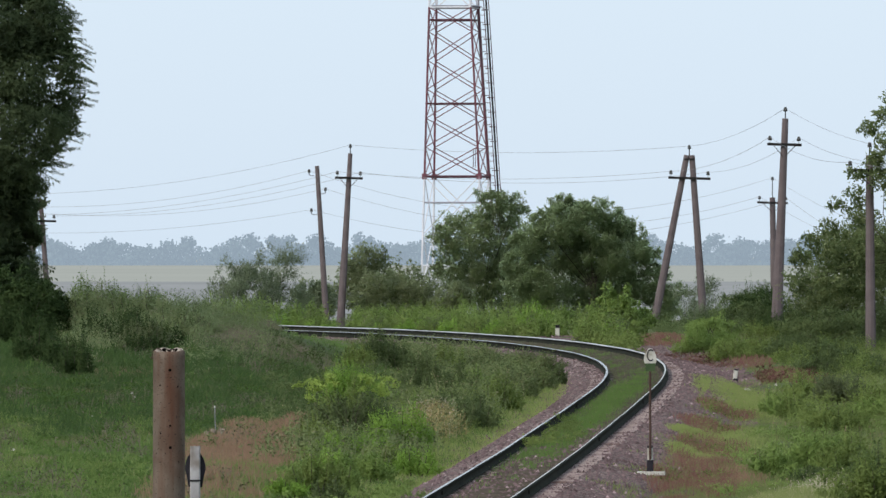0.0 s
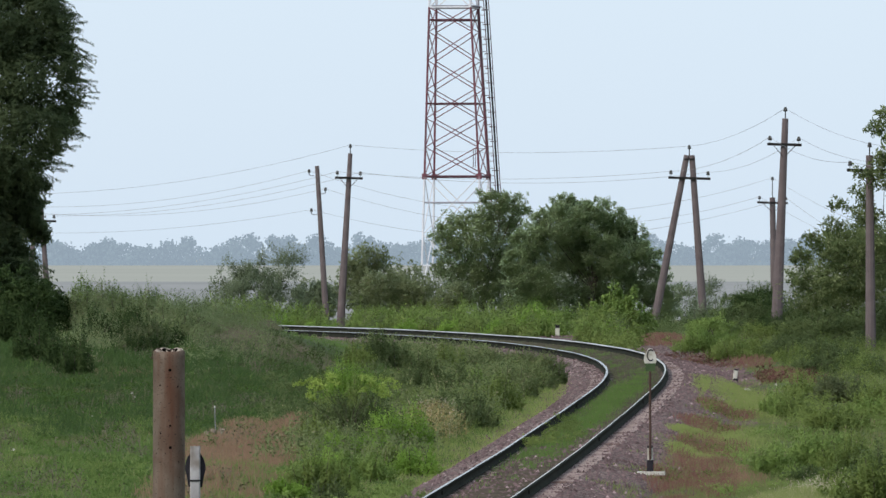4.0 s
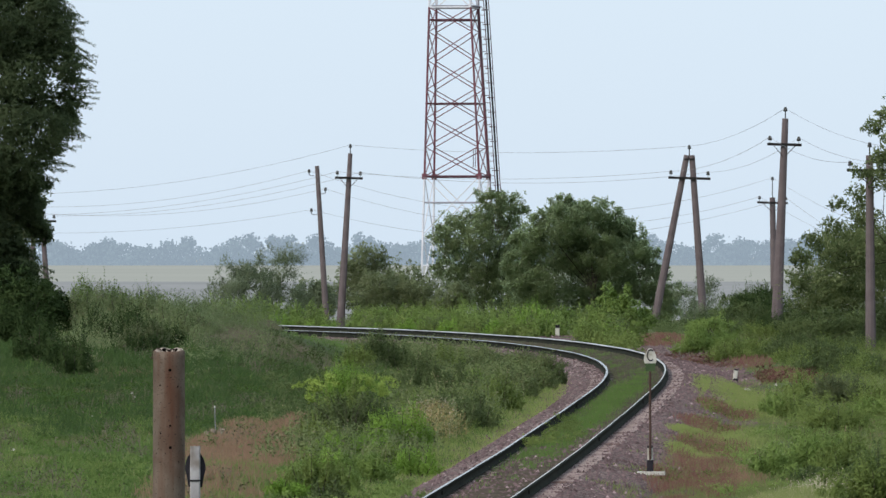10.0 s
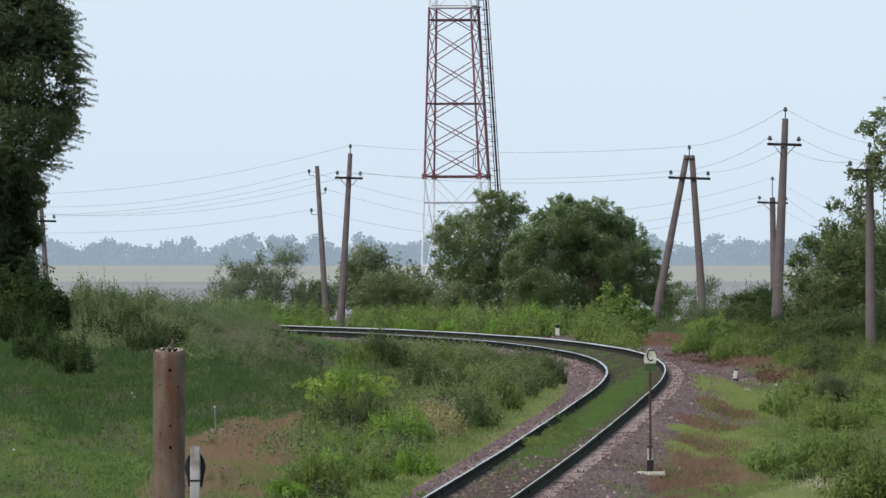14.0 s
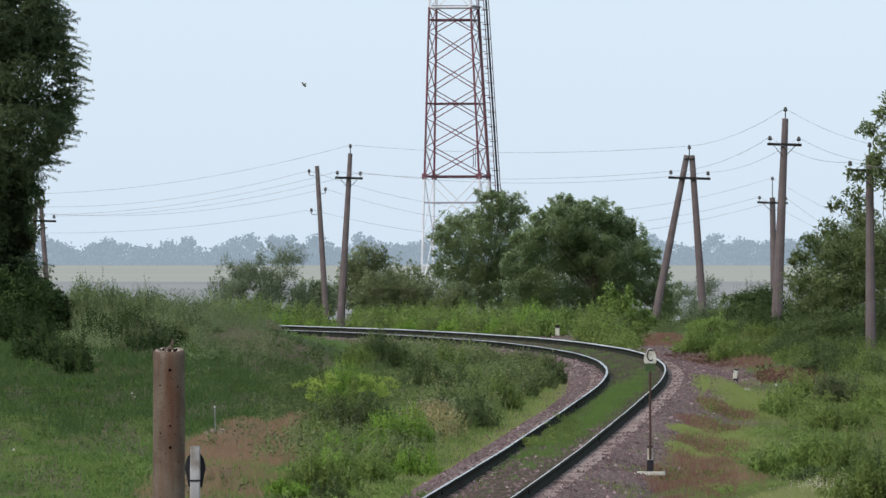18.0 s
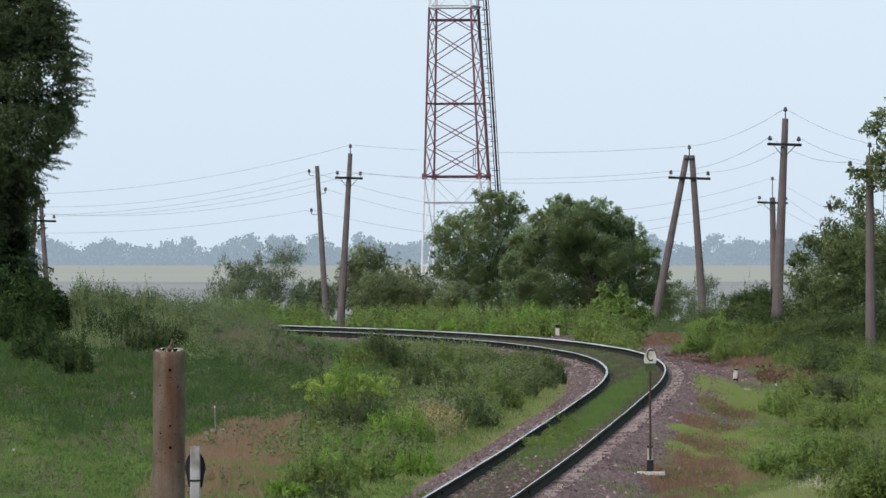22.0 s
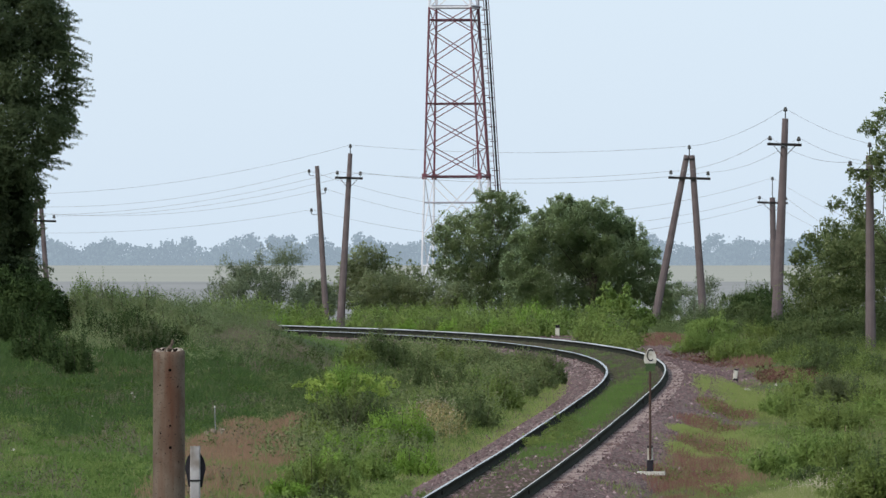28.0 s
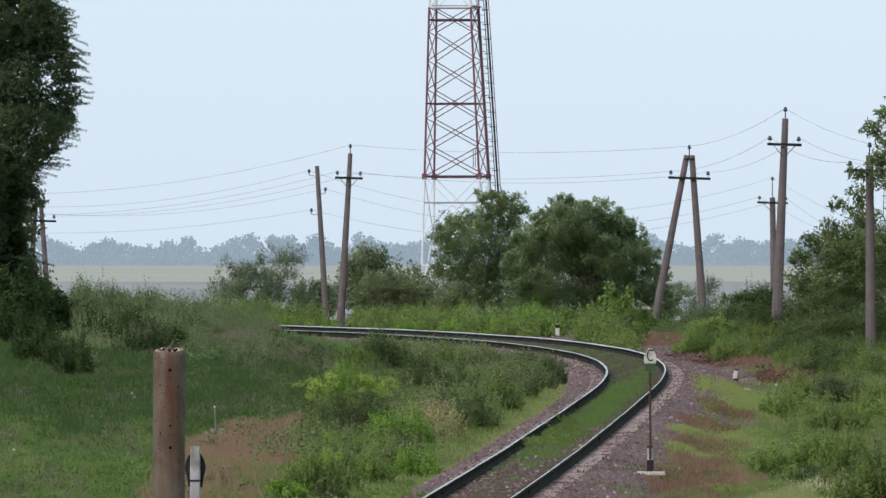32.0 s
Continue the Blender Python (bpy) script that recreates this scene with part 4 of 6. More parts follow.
def beyond(rng, n):
    s = rng.uniform(30, 165, n)
    d = 3.0 + rng.uniform(0, 1, n) * (1.0 + 5.0 * ramp(s, 72, 105))
    p = on_track(s, d)
    k = 0.34 + 0.40 * ramp(d, 3.0, 7.0) + 0.30 * waves(p[:, 0] * 1.7, p[:, 1] / 3, 1.3) + rng.uniform(-0.12, 0.2, n)
    keep = (s > 70) & (k > 0.1) & ~((np.abs(p[:, 0] - 7.6) < 1.25) & (p[:, 1] < 322)) & ((np.abs(p[:, 0] - 4.0) > 0.6) | (p[:, 1] > 319)) & (np.abs(p[:, 0] / p[:, 1] + 0.0111) > 0.0010)
    return p[keep, 0], p[keep, 1], k[keep]


def patch(cx, cy, rx, ry):
    def where(rng, n):
        a, r = rng.uniform(0, 2 * np.pi, n), np.sqrt(rng.uniform(0, 1, n)) * rng.uniform(0.75, 1.2, n)
        return cx + rx * r * np.cos(a), cy + ry * r * np.sin(a), np.full(n, 1.0) * (1.15 - 0.5 * r)
    return where


# ---- build: structure ----
build_ground()
build_ballast()
build_apron()
build_tower()
build_poles()
build_track()


# ---- far wood at the skyline ----
def build_far_wood():
    rng = np.random.default_rng(21)
    clumps = []
    x = -150.0
    while x < 150:
        h = rng.uniform(6.6, 9.8) if rng.random() < 0.6 else rng.uniform(5.2, 6.6)
        w = rng.uniform(3.0, 6.0)
        y = 2500 + rng.uniform(-10, 30)
        z = float(ground(0, 2500)) - 0.2
        for k in range(6):
            q = rng.uniform(-1, 1)
            clumps.append((x + q * w * 0.75, y, z + h * (0.86 - 0.32 * q * q) * rng.uniform(0.72, 1.0), w * rng.uniform(0.28, 0.5), 2.0, h * rng.uniform(0.10, 0.17)))
        clumps.append((x, y, z + h * 0.42, w * 1.0, 2.5, h * 0.30))
        clumps.append((x, y, z + 1.6, w * 1.6, 2.5, 2.2))
        clumps.append((x, y, z + 0.6, w * 1.6, 2.5, 1.2))
        x += w * rng.uniform(0.6, 1.35)
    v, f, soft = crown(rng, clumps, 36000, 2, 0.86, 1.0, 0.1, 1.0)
    tagged(part("backdrop", quads("backdrop", v, f, soft), M_FARWOOD), "line of distant trees beyond the field, blue haze added as emission", "distant wood", kind="structure")


build_far_wood()

# ---- trees and shrubs ----
R = random.Random(11)
SHRUB = "shrubs along the line"

# big tree at the edge of the meadow
def crown_edge(z):
    """How far the crown reaches towards the track at each height."""
    return float(np.interp(z, (0, 0.6, 1.5, 2.2, 2.6, 3.5, 3.8, 4.3, 5.3, 6.5, 7.6, 9.0, 11.0), (2.3, 2.3, 2.1, 1.85, 1.5, 1.45, 1.85, 2.5, 3.1, 3.3, 3.25, 2.9, 2.15)))


tree_clumps = []
for i in range(17):
    z = 0.6 + 10.6 * i / 16
    e = crown_edge(z)
    for k in (0, 2, 4, 5, 6):
        rr = R.uniform(0.75, 1.05)
        tree_clumps.append((-1.9 + (e - 0.35 - rr + 1.9) * k / 6 + R.uniform(-0.2, 0.1), R.uniform(-1.2, 1.2), z + R.uniform(-0.3, 0.3), rr, rr, rr * 0.75))
for i in range(46):
    z = 0.9 + 9.8 * i / 45
    rr = R.uniform(0.30, 0.55)
    tree_clumps.append((crown_edge(z) + R.uniform(-0.6, -0.15) - rr, R.uniform(-1.0, 1.0), z, rr, rr, rr * 0.5))
tree_clumps = [c for c in tree_clumps if ((c[0] - 2.0) / 0.55) ** 2 + ((c[2] - 6.8) / 0.5) ** 2 > 1]
TALL = plant("tree", (-12.95, 250.0), tree_clumps, 15500, 10, 0.135, L_TALL_SHADED, "tall tree with feathery drooping sprays at the meadow's edge, shade in its leaf colour", "tree", 31,
      sway=0.23, wind="west", groups=7, aspect=0.34, droop=0.2, out=1.25, trunk=(7.5, 0.20, 0.3))
# feathery sprays that reach out of its crown
FR = np.random.default_rng(39)
SPRAYS = []
for z in np.linspace(0.9, 10.6, 150):
    if 2.2 < z < 3.7:
        continue
    root = np.array([crown_edge(z) - 0.85 + FR.uniform(-0.5, 0.12), FR.uniform(-0.9, 0.9), z])
    reach, fall = FR.uniform(0.55, 1.1), FR.uniform(0.0, 0.35)
    way = unit(np.array([[1.0, FR.normal() * 0.35, FR.uniform(-0.25, 0.22)]]))[0]
    t = np.repeat(np.linspace(0.0, 1, 22), 3)[:, None]
    base = way * reach * t + np.array([0, 0, -fall]) * reach * t * t
    side = np.tile([[0, 0, 1.0], [0, 0, -1.0], [0, -1.0, 0.2]], (22, 1))
    dirs = unit(way * 0.75 + side * FR.uniform(0.35, 0.9, (66, 1)) + FR.normal(size=(66, 3)) * 0.25 + np.array([0, 0, -0.15]))
    size = 0.125 * (1.15 - 0.55 * t[:, 0]) * FR.uniform(0.7, 1.2, 66)
    face = unit(np.tile([[0.35, -0.45, 0.75]], (66, 1)) + FR.normal(size=(66, 3)) * 0.2)
    v, f, soft = leaf_cards(FR, base, dirs, size, size * 0.36, face)
    SPRAYS.append((part("spray", quads("spray", v, f, soft), L_TALL_SHADED, TALL, at=tuple(root)), root))
# a bough that hangs from the tall tree and swings
HUB = np.array([0.8, 0.0, 5.2])
bough = [(R.uniform(0.9, 1.75), R.uniform(-0.4, 0.4), 2.35 + 1.7 * i / 15, R.uniform(0.22, 0.36), 0.3, R.uniform(0.15, 0.25)) for i in range(16)]
bv, bf, bn = crown(np.random.default_rng(36), bough, 900, 10, 0.12, 0.36, 0.25, 1.4)
BOUGH = part("hanging_bough", quads("hanging_bough", bv - HUB, bf, bn), L_TALL_SHADED, TALL, at=tuple(HUB))
SWAY.append((BOUGH, HUB, -0.17, 37, "west"))
plant("tree", (-13.17, 262.0), [(R.uniform(-2.2, 0.9), R.uniform(-1, 1), R.uniform(0.6, 4.5), R.uniform(0.7, 1.1), 0.8, R.uniform(0.6, 1.0)) for i in range(26)], 2600, 10, 0.17, L_DARK,
      "dark dense young tree beside the tall one", "tree", 32, sway=0.05, wind="west", groups=2, aspect=0.4, droop=0.2, trunk=(3.5, 0.10, 0.1))

SAPLING = [(R.uniform(-1.2, 1.2), R.uniform(-0.4, 0.4), R.uniform(0.15, 0.7), 0.4, 0.3, 0.3) for i in range(9)]
for x, h in ((-1.15, 0.8), (-0.8, 1.15), (-0.45, 1.45), (-0.18, 2.05), (0.05, 1.7), (0.35, 1.55), (0.55, 1.85), (0.85, 1.35), (1.15, 1.0), (1.4, 0.7)):
    SAPLING += [(x, R.uniform(-0.3, 0.3), h * 0.86, 0.14, 0.12, h * 0.17), (x * 0.9, R.uniform(-0.3, 0.3), h * 0.58, 0.26, 0.2, h * 0.24)]

# shrubs behind the track, from west to east
for px, Y, w, h, sd in ((418, 403.0, 3.2, 3.3, 41), (490, 402.0, 3.2, 4.0, 241), (452, 399.0, 2.8, 2.9, 242)):
    plant("shrub", ((px - 784) * Y / 16000, Y), blob(random.Random(sd), w, h, 18), 820, 9, 0.14, L_GREY, "loose grey-green shrub with thin upright twigs", "shrub", sd, sway=0.10, aspect=0.28, droop=-0.25, out=1.7, group=SHRUB)
for px, Y, w, h, sd in ((556, 434.0, 2.6, 2.4, 243), (672, 390.0, 2.8, 2.8, 244), (745, 390.0, 2.8, 2.7, 245), (800, 386.0, 2.4, 2.2, 246)):
    plant("shrub", ((px - 784) * Y / 16000, Y), blob(random.Random(sd), w, h, 16), 900, 8, 0.13, L_SHRUB, "low broad-leaved shrub behind the bend", "shrub", sd, sway=0.06, aspect=0.4, out=1.6, group=SHRUB)
plant("shrub", (-3.56, 396.0), blob(R, 3.0, 3.97, 16), 800, 8, 0.17, L_SHRUB, "open broad-leaved shrub between the poles", "shrub", 42, sway=0.08, aspect=0.45, out=1.4, group=SHRUB)
plant("shrub", (-6.20, 432.0), blob(random.Random(6), 2.6, 2.39, 14), 520, 8, 0.19, L_GREY, "grey-green shrub at the foot of a leaning pole", "shrub", 51, sway=0.06, aspect=0.35, out=1.4, group=SHRUB)
plant("shrub", (-1.54, 398.0), blob(R, 3.0, 3.18, 14), 720, 8, 0.16, L_SHRUB, "broad-leaved shrub below the mast", "shrub", 43, sway=0.06, out=1.3, group=SHRUB)
def boughs(unit_size, items):
    """Clumps of a crown from (across, up, radius) triples, in steps of unit_size."""
    res = []
    for a, b, r in items:
        y, q = R.uniform(-0.9, 0.9), r * unit_size
        res.append((a * unit_size, y, b * unit_size, q, q, q * 0.85))
        for k in range(5):
            g = R.uniform(-0.6, 3.7)
            d = R.uniform(0.85, 1.3)
            m = R.uniform(0.22, 0.42)
            res.append((a * unit_size + math.cos(g) * q * d, y - 0.3 * q, max(b * unit_size + math.sin(g) * q * d * 0.9, 0.2), q * m, q * m, q * m * 0.8))
    for i in range(46):
        a, b, r = items[i % len(items)]
        g, q = R.uniform(-0.5, 3.6), r * unit_size
        d = R.uniform(1.15, 1.42) * q + 0.1
        res.append((a * unit_size + math.cos(g) * d, R.uniform(-0.5, 0.5), max(b * unit_size + math.sin(g) * d * 0.9, 0.2), 0.10, 0.10, R.uniform(0.14, 0.26)))
    return res


SPREADING = boughs(0.25, [(1, 23, 1.2), (3, 21.5, 1.8), (6, 21, 1.8), (0.3, 20, 2.2), (4.5, 18.6, 2.8), (-2, 17.6, 2.4), (-5.5, 18, 1.6), (-7, 16, 1.6), (-4, 15.6, 2.4), (-0.5, 15, 3.4), (4, 14.6, 3.6), (-6.5, 13, 1.8),
                          (-3.5, 11.6, 3.0), (0.5, 10, 3.8), (5, 9.6, 3.6), (-7.5, 9.6, 1.6), (-5, 7.6, 2.6), (-1.5, 5.6, 3.6), (3.5, 4.6, 4.0), (7.5, 13.6, 2.4), (7.5, 7.6, 3.0)])
DOME = boughs(0.243, [(-5, 21.9, 1.4), (-2.8, 19.8, 2.7), (0.7, 20.2, 1.9), (-7.3, 19.4, 2.1), (3.7, 18.7, 1.9), (6.2, 17.2, 1.8), (-9.3, 17.0, 2.2), (-4.8, 17.8, 4.0), (0.2, 17.8, 4.2), (4.7, 15.6, 3.2), (8.5, 15.0, 1.8), (-10.8, 14.8, 3.0),
                      (-6.8, 12.8, 4.4), (-1.3, 12.3, 5.0), (4.2, 11.8, 4.4), (8.7, 12.3, 2.2), (-11.8, 9.8, 3.2), (-7.8, 6.8, 4.4), (-1.8, 5.8, 5.0), (3.7, 5.8, 4.6), (8.2, 7.3, 2.6), (10.3, 9.8, 1.8), (10.6, 12.8, 1.2), (10.2, 5.5, 2.2), (-10.8, 4.8, 3.6), (12.6, 9.2, 1.4), (13.4, 6.6, 1.8), (13.8, 3.6, 1.8), (12.6, 2.6, 2.2)])
plant("tree", (1.77, 400.0), SPREADING, 4300, 8, 0.14, L_WALNUT, "spreading broad-leaved tree in front of the mast's foot", "tree", 44, sway=0.10, groups=3, out=1.5, trunk=(2.6, 0.12, 0.2))
plant("shrub", (3.49, 396.0), blob(random.Random(44), 2.4, 3.92, 16), 1050, 8, 0.14, L_WALNUT, "broad-leaved shrub filling the gap between two trees", "shrub", 52, sway=0.07, out=1.35, group=SHRUB)
plant("tree", (6.40, 388.0), DOME, 13000, 8, 0.120, L_DOME, "dense dark dome-shaped tree beyond the bend", "tree", 45, sway=0.08, groups=4, out=1.5, trunk=(2.4, 0.16, 0.1))
plant("shrub", (10.77, 382.0), blob(R, 2.8, 2.46, 10), 420, 8, 0.13, L_GREY, "sparse feathery shrub in front of the pale field", "shrub", 46, sway=0.10, aspect=0.25, droop=-0.2, out=1.5, group=SHRUB)
plant("shrub", (11.67, 345.0), blob(R, 2.6, 2.19, 14), 520, 9, 0.13, L_MID, "dark feathery shrub by the tall pole", "shrub", 47, sway=0.06, aspect=0.3, droop=-0.2, out=1.4, group=SHRUB)
plant("shrub", (6.06, 322.0), SAPLING, 900, 9, 0.15, L_BRIGHT, "bright green sapling clump swaying beside the bend", "shrub", 48, sway=0.26, aspect=0.4, droop=-0.1, out=1.5, group=SHRUB)
plant("shrub", (3.94, 332.0), blob(R, 2.6, 1.10, 12), 320, 8, 0.14, L_BRIGHT, "low bright green weeds behind the track", "shrub", 49, sway=0.08, out=1.4, group=SHRUB)
plant("shrub", (8.96, 300.0), blob(R, 1.7, 1.15, 10), 340, 9, 0.10, L_BRIGHT, "feathery light green weed clump by the ballast", "shrub", 50, sway=0.06, aspect=0.25, droop=-0.2, out=1.4, group=SHRUB)

# trees at the eastern edge
plant("tree", (14.20, 312.0), blob(R, 5.2, 4.58, 40), 5200, 9, 0.135, L_TREE, "leafy tree closing the view beside a concrete pole", "tree", 61, sway=0.16, wind="east", groups=4, droop=-0.12, aspect=0.36, out=1.5, trunk=(2.2, 0.12, 0.1))
lean_clumps = [(x, R.uniform(-0.4, 0.4), z, r, r, r * 0.75) for x, z, r in (
    (-0.5, 8.2, 0.35), (-1.25, 7.25, 0.40), (-0.7, 7.6, 0.45), (-0.5, 6.8, 0.55), (-0.95, 6.35, 0.40), (-1.60, 5.85, 0.36), (-0.7, 5.7, 0.65), (-1.35, 5.2, 0.45),
    (-2.00, 4.85, 0.36), (-1.2, 4.5, 0.65), (-2.3, 4.1, 0.45), (-2.9, 3.75, 0.36), (-3.25, 3.1, 0.40), (-2.3, 3.2, 0.65), (-1.2, 3.3, 0.8), (-3.3, 2.3, 0.5), (-2.2, 2.2, 0.7), (-1.0, 2.1, 0.8))]
for i in range(20):
    lean_clumps.append((R.uniform(-0.5, 1.6), R.uniform(-0.8, 0.8), 0.9 + 7.0 * i / 19, 0.75, 0.75, 0.6))
# Upper clumps moved 5 m nearer to cover the pole in camera view.
plant("tree", (14.83, 294.0), [(c[0], c[1] - (5.0 if c[2] > 5.6 else 0), *c[2:]) for c in lean_clumps], 3200, 10, 0.14, L_TREE, "tall leafy tree leaning in the wind", "tree", 62, sway=0.45, wind="east", groups=5, droop=0.05, aspect=0.40, out=1.45, trunk=(4.5, 0.13, -0.2))

UNDER = "bushes below the eastern trees"
# Dark leaf tones stand in for the shade below the trees.
for px, Y, w, h, mt, sd in ((1262, 316.0, 2.0, 0.9, L_BRIGHT, 201), (1300, 330.0, 2.4, 1.2, L_MID, 202), (1345, 334.0, 3.0, 1.9, L_SHADED_DARK, 203), (1408, 330.0, 2.6, 1.9, L_SHADED_DARK, 204), (1450, 297.0, 3.0, 1.6, L_MID, 205), (1515, 299.0, 3.4, 1.8, L_MID, 206)):
    plant("shrub", ((px - 784) * Y / 16000, Y), blob(random.Random(sd), w, h, 16), 560, 9, 0.12, mt, "leafy bush in the undergrowth by the poles", "shrub", sd, sway=0.05, group=UNDER, aspect=0.32, droop=-0.15, out=1.4, wind="east")

# shrubs on the near slopes and along the line: x, y, width, height, foliage
FOLIAGE = {L_FRESH: "fresh bright green", L_BRIGHT: "light green", L_SLOPE: "mid-green", L_MID: "dark green", L_WEED: "grey-green", L_LIME: "yellow-green", L_SHADED_DARK: "dark shade-toned", L_DARK: "deep green", L_HAZY: "soft pale green", L_GREY: "thin grey-green"}
# Some darker foliage here stands in for shading on the bushes.
SLOPE_BUSHES = (
    (-2.27, 244.2, 0.95, 0.79, L_SLOPE), (-1.80, 259.5, 1.10, 1.15, L_MID), (-1.30, 258.5, 0.80, 0.85, L_MID), (-0.42, 238.0, 1.05, 1.25, L_MID), (-0.75, 236.0, 0.80, 0.80, L_MID), (0.18, 258.0, 0.90, 0.97, L_SLOPE), (-2.20, 217.5, 1.43, 0.98, L_FRESH), (-2.93, 227.2, 0.80, 0.51, L_SLOPE),
    (-2.71, 195.0, 0.80, 0.58, L_SLOPE), (-0.91, 196.0, 1.18, 0.96, L_FRESH), (-1.25, 222.8, 0.64, 0.64, L_BRIGHT), (-1.93, 191.0, 1.49, 0.50, L_FRESH), (-2.44, 171.2, 1.07, 0.86, L_SLOPE), (-2.93, 170.0, 0.70, 0.38, L_FRESH),
    (-1.61, 178.8, 1.06, 0.60, L_BRIGHT), (-0.59, 183.0, 1.01, 0.71, L_FRESH), (-1.95, 173.0, 0.71, 0.54, L_BRIGHT), (-1.20, 187.5, 0.70, 0.47, L_SLOPE), (-2.10, 168.5, 0.70, 0.55, L_MID), (-2.20, 181.8, 0.80, 0.45, L_FRESH),
)
BEND_BUSHES = (
    (0.74, 211.0, 0.90, 0.80, L_MID), (0.55, 210.0, 0.75, 0.62, L_MID), (0.41, 234.8, 0.94, 0.91, L_MID), (1.23, 224.2, 1.21, 0.81, L_SLOPE), (1.79, 236.2, 1.27, 0.77, L_WEED), (2.47, 245.8, 1.14, 0.71, L_WEED), (1.27, 260.5, 1.56, 0.68, L_WEED),
    (2.35, 272.0, 1.56, 0.68, L_WEED), (3.12, 265.8, 1.03, 0.66, L_WEED), (3.17, 251.2, 0.53, 0.60, L_MID), (0.22, 219.0, 0.68, 0.60, L_MID), (0.91, 239.5, 0.90, 0.66, L_BRIGHT),
)
# Darkest rows put shade under bushes and trees into the leaf colour.
VERGE_BUSHES = (
    (6.55, 178.2, 0.94, 0.68, L_BRIGHT), (7.35, 179.2, 1.30, 0.80, L_BRIGHT), (7.98, 177.8, 1.24, 0.90, L_SLOPE), (8.22, 171.2, 1.07, 0.94, L_MID), (7.30, 177.0, 1.10, 0.36, L_MID), (7.95, 175.0, 1.10, 0.38, L_SHADED_DARK), (8.92, 204.5, 1.35, 0.60, L_SLOPE), (10.26, 216.5, 1.14, 0.63, L_BRIGHT),
    (8.01, 220.2, 0.50, 0.58, L_BRIGHT), (8.24, 218.2, 0.68, 0.53, L_BRIGHT), (8.53, 216.8, 0.84, 0.63, L_SLOPE), (9.76, 223.8, 1.29, 0.76, L_DARK), (10.61, 222.8, 0.92, 0.78, L_SLOPE), (10.61, 258.0, 1.35, 0.48, L_MID),
    (12.08, 266.2, 1.53, 0.55, L_MID), (10.51, 272.0, 1.05, 0.55, L_SLOPE), (8.17, 286.5, 1.50, 0.81, L_BRIGHT), (8.91, 275.2, 1.45, 0.67, L_SLOPE), (9.28, 229.8, 1.01, 0.56, L_SLOPE),
    (11.40, 331.0, 1.75, 1.13, L_MID), (12.90, 329.5, 1.75, 1.20, L_MID), (10.30, 327.0, 1.34, 0.97, L_MID), (10.25, 352.0, 1.32, 1.10, L_GREY), (11.71, 354.8, 1.33, 1.33, L_GREY), (10.35, 322.0, 1.20, 0.55, L_SHADED_DARK), (11.05, 319.0, 1.40, 0.62, L_SLOPE), (11.85, 323.0, 1.50, 0.75, L_SHADED_DARK), (12.45, 318.0, 1.30, 0.60, L_SLOPE), (9.75, 324.0, 1.10, 0.45, L_SLOPE), (13.1, 321.0, 1.3, 0.8, L_SHADED_DARK),
    (7.52, 161.2, 1.21, 0.85, L_SLOPE), (7.86, 160.8, 1.00, 1.05, L_SLOPE), (7.67, 172.2, 0.82, 0.67, L_SLOPE),
    (9.68, 284.8, 1.49, 0.61, L_SLOPE), (10.88, 283.5, 1.49, 0.60, L_MID), (11.25, 268.2, 1.51, 0.77, L_MID), (11.90, 266.0, 1.33, 0.73, L_MID), (12.39, 256.8, 0.96, 0.58, L_MID), (11.78, 294.0, 1.29, 0.55, L_MID),
    (12.30, 302.0, 1.70, 1.30, L_SHADED_DARK), (13.30, 303.0, 1.70, 1.40, L_SHADED_DARK), (14.20, 301.0, 1.60, 1.40, L_MID), (15.00, 303.0, 1.60, 1.60, L_MID), (14.60, 298.0, 1.20, 0.90, L_MID),
)
# The darkest rows carry deep shade below the tree as leaf colour.
BANK_BUSHES = (
    (-9.28, 224.0, 0.95, 1.12, L_SHADED_DARK), (-10.21, 226.2, 1.13, 0.89, L_SHADED_DARK), (-7.69, 234.0, 1.08, 0.87, L_DARK), (-8.85, 238.2, 1.19, 0.75, L_HAZY), (-9.73, 243.8, 0.97, 1.10, L_HAZY), (-9.34, 249.5, 1.09, 1.10, L_HAZY),
    (-8.63, 248.2, 1.09, 1.06, L_HAZY), (-8.00, 248.0, 1.08, 0.97, L_HAZY), (-7.36, 246.0, 1.01, 0.80, L_HAZY), (-6.88, 239.8, 0.84, 0.59, L_HAZY), (-10.10, 255.0, 1.02, 1.01, L_BRIGHT), (-9.23, 255.0, 1.18, 0.95, L_BRIGHT),
    (-8.32, 255.0, 1.02, 0.80, L_BRIGHT), (-6.40, 241.5, 0.91, 0.49, L_HAZY),
    (-9.02, 221.5, 0.80, 0.80, L_SHADED_DARK), (-7.66, 232.5, 0.85, 0.80, L_SHADED_DARK), (-7.10, 236.0, 0.70, 0.60, L_SHADED_DARK), (-8.05, 238.8, 0.85, 0.85, L_SHADED_DARK), (-6.98, 240.5, 0.80, 0.62, L_MID), (-6.55, 241.5, 0.7, 0.5, L_DARK), (-11.09, 237.2, 1.78, 1.33, L_SHADED_DARK), (-9.15, 236.5, 1.18, 0.92, L_SHADED_DARK), (-8.08, 237.5, 1.48, 0.92, L_SHADED_DARK),
)
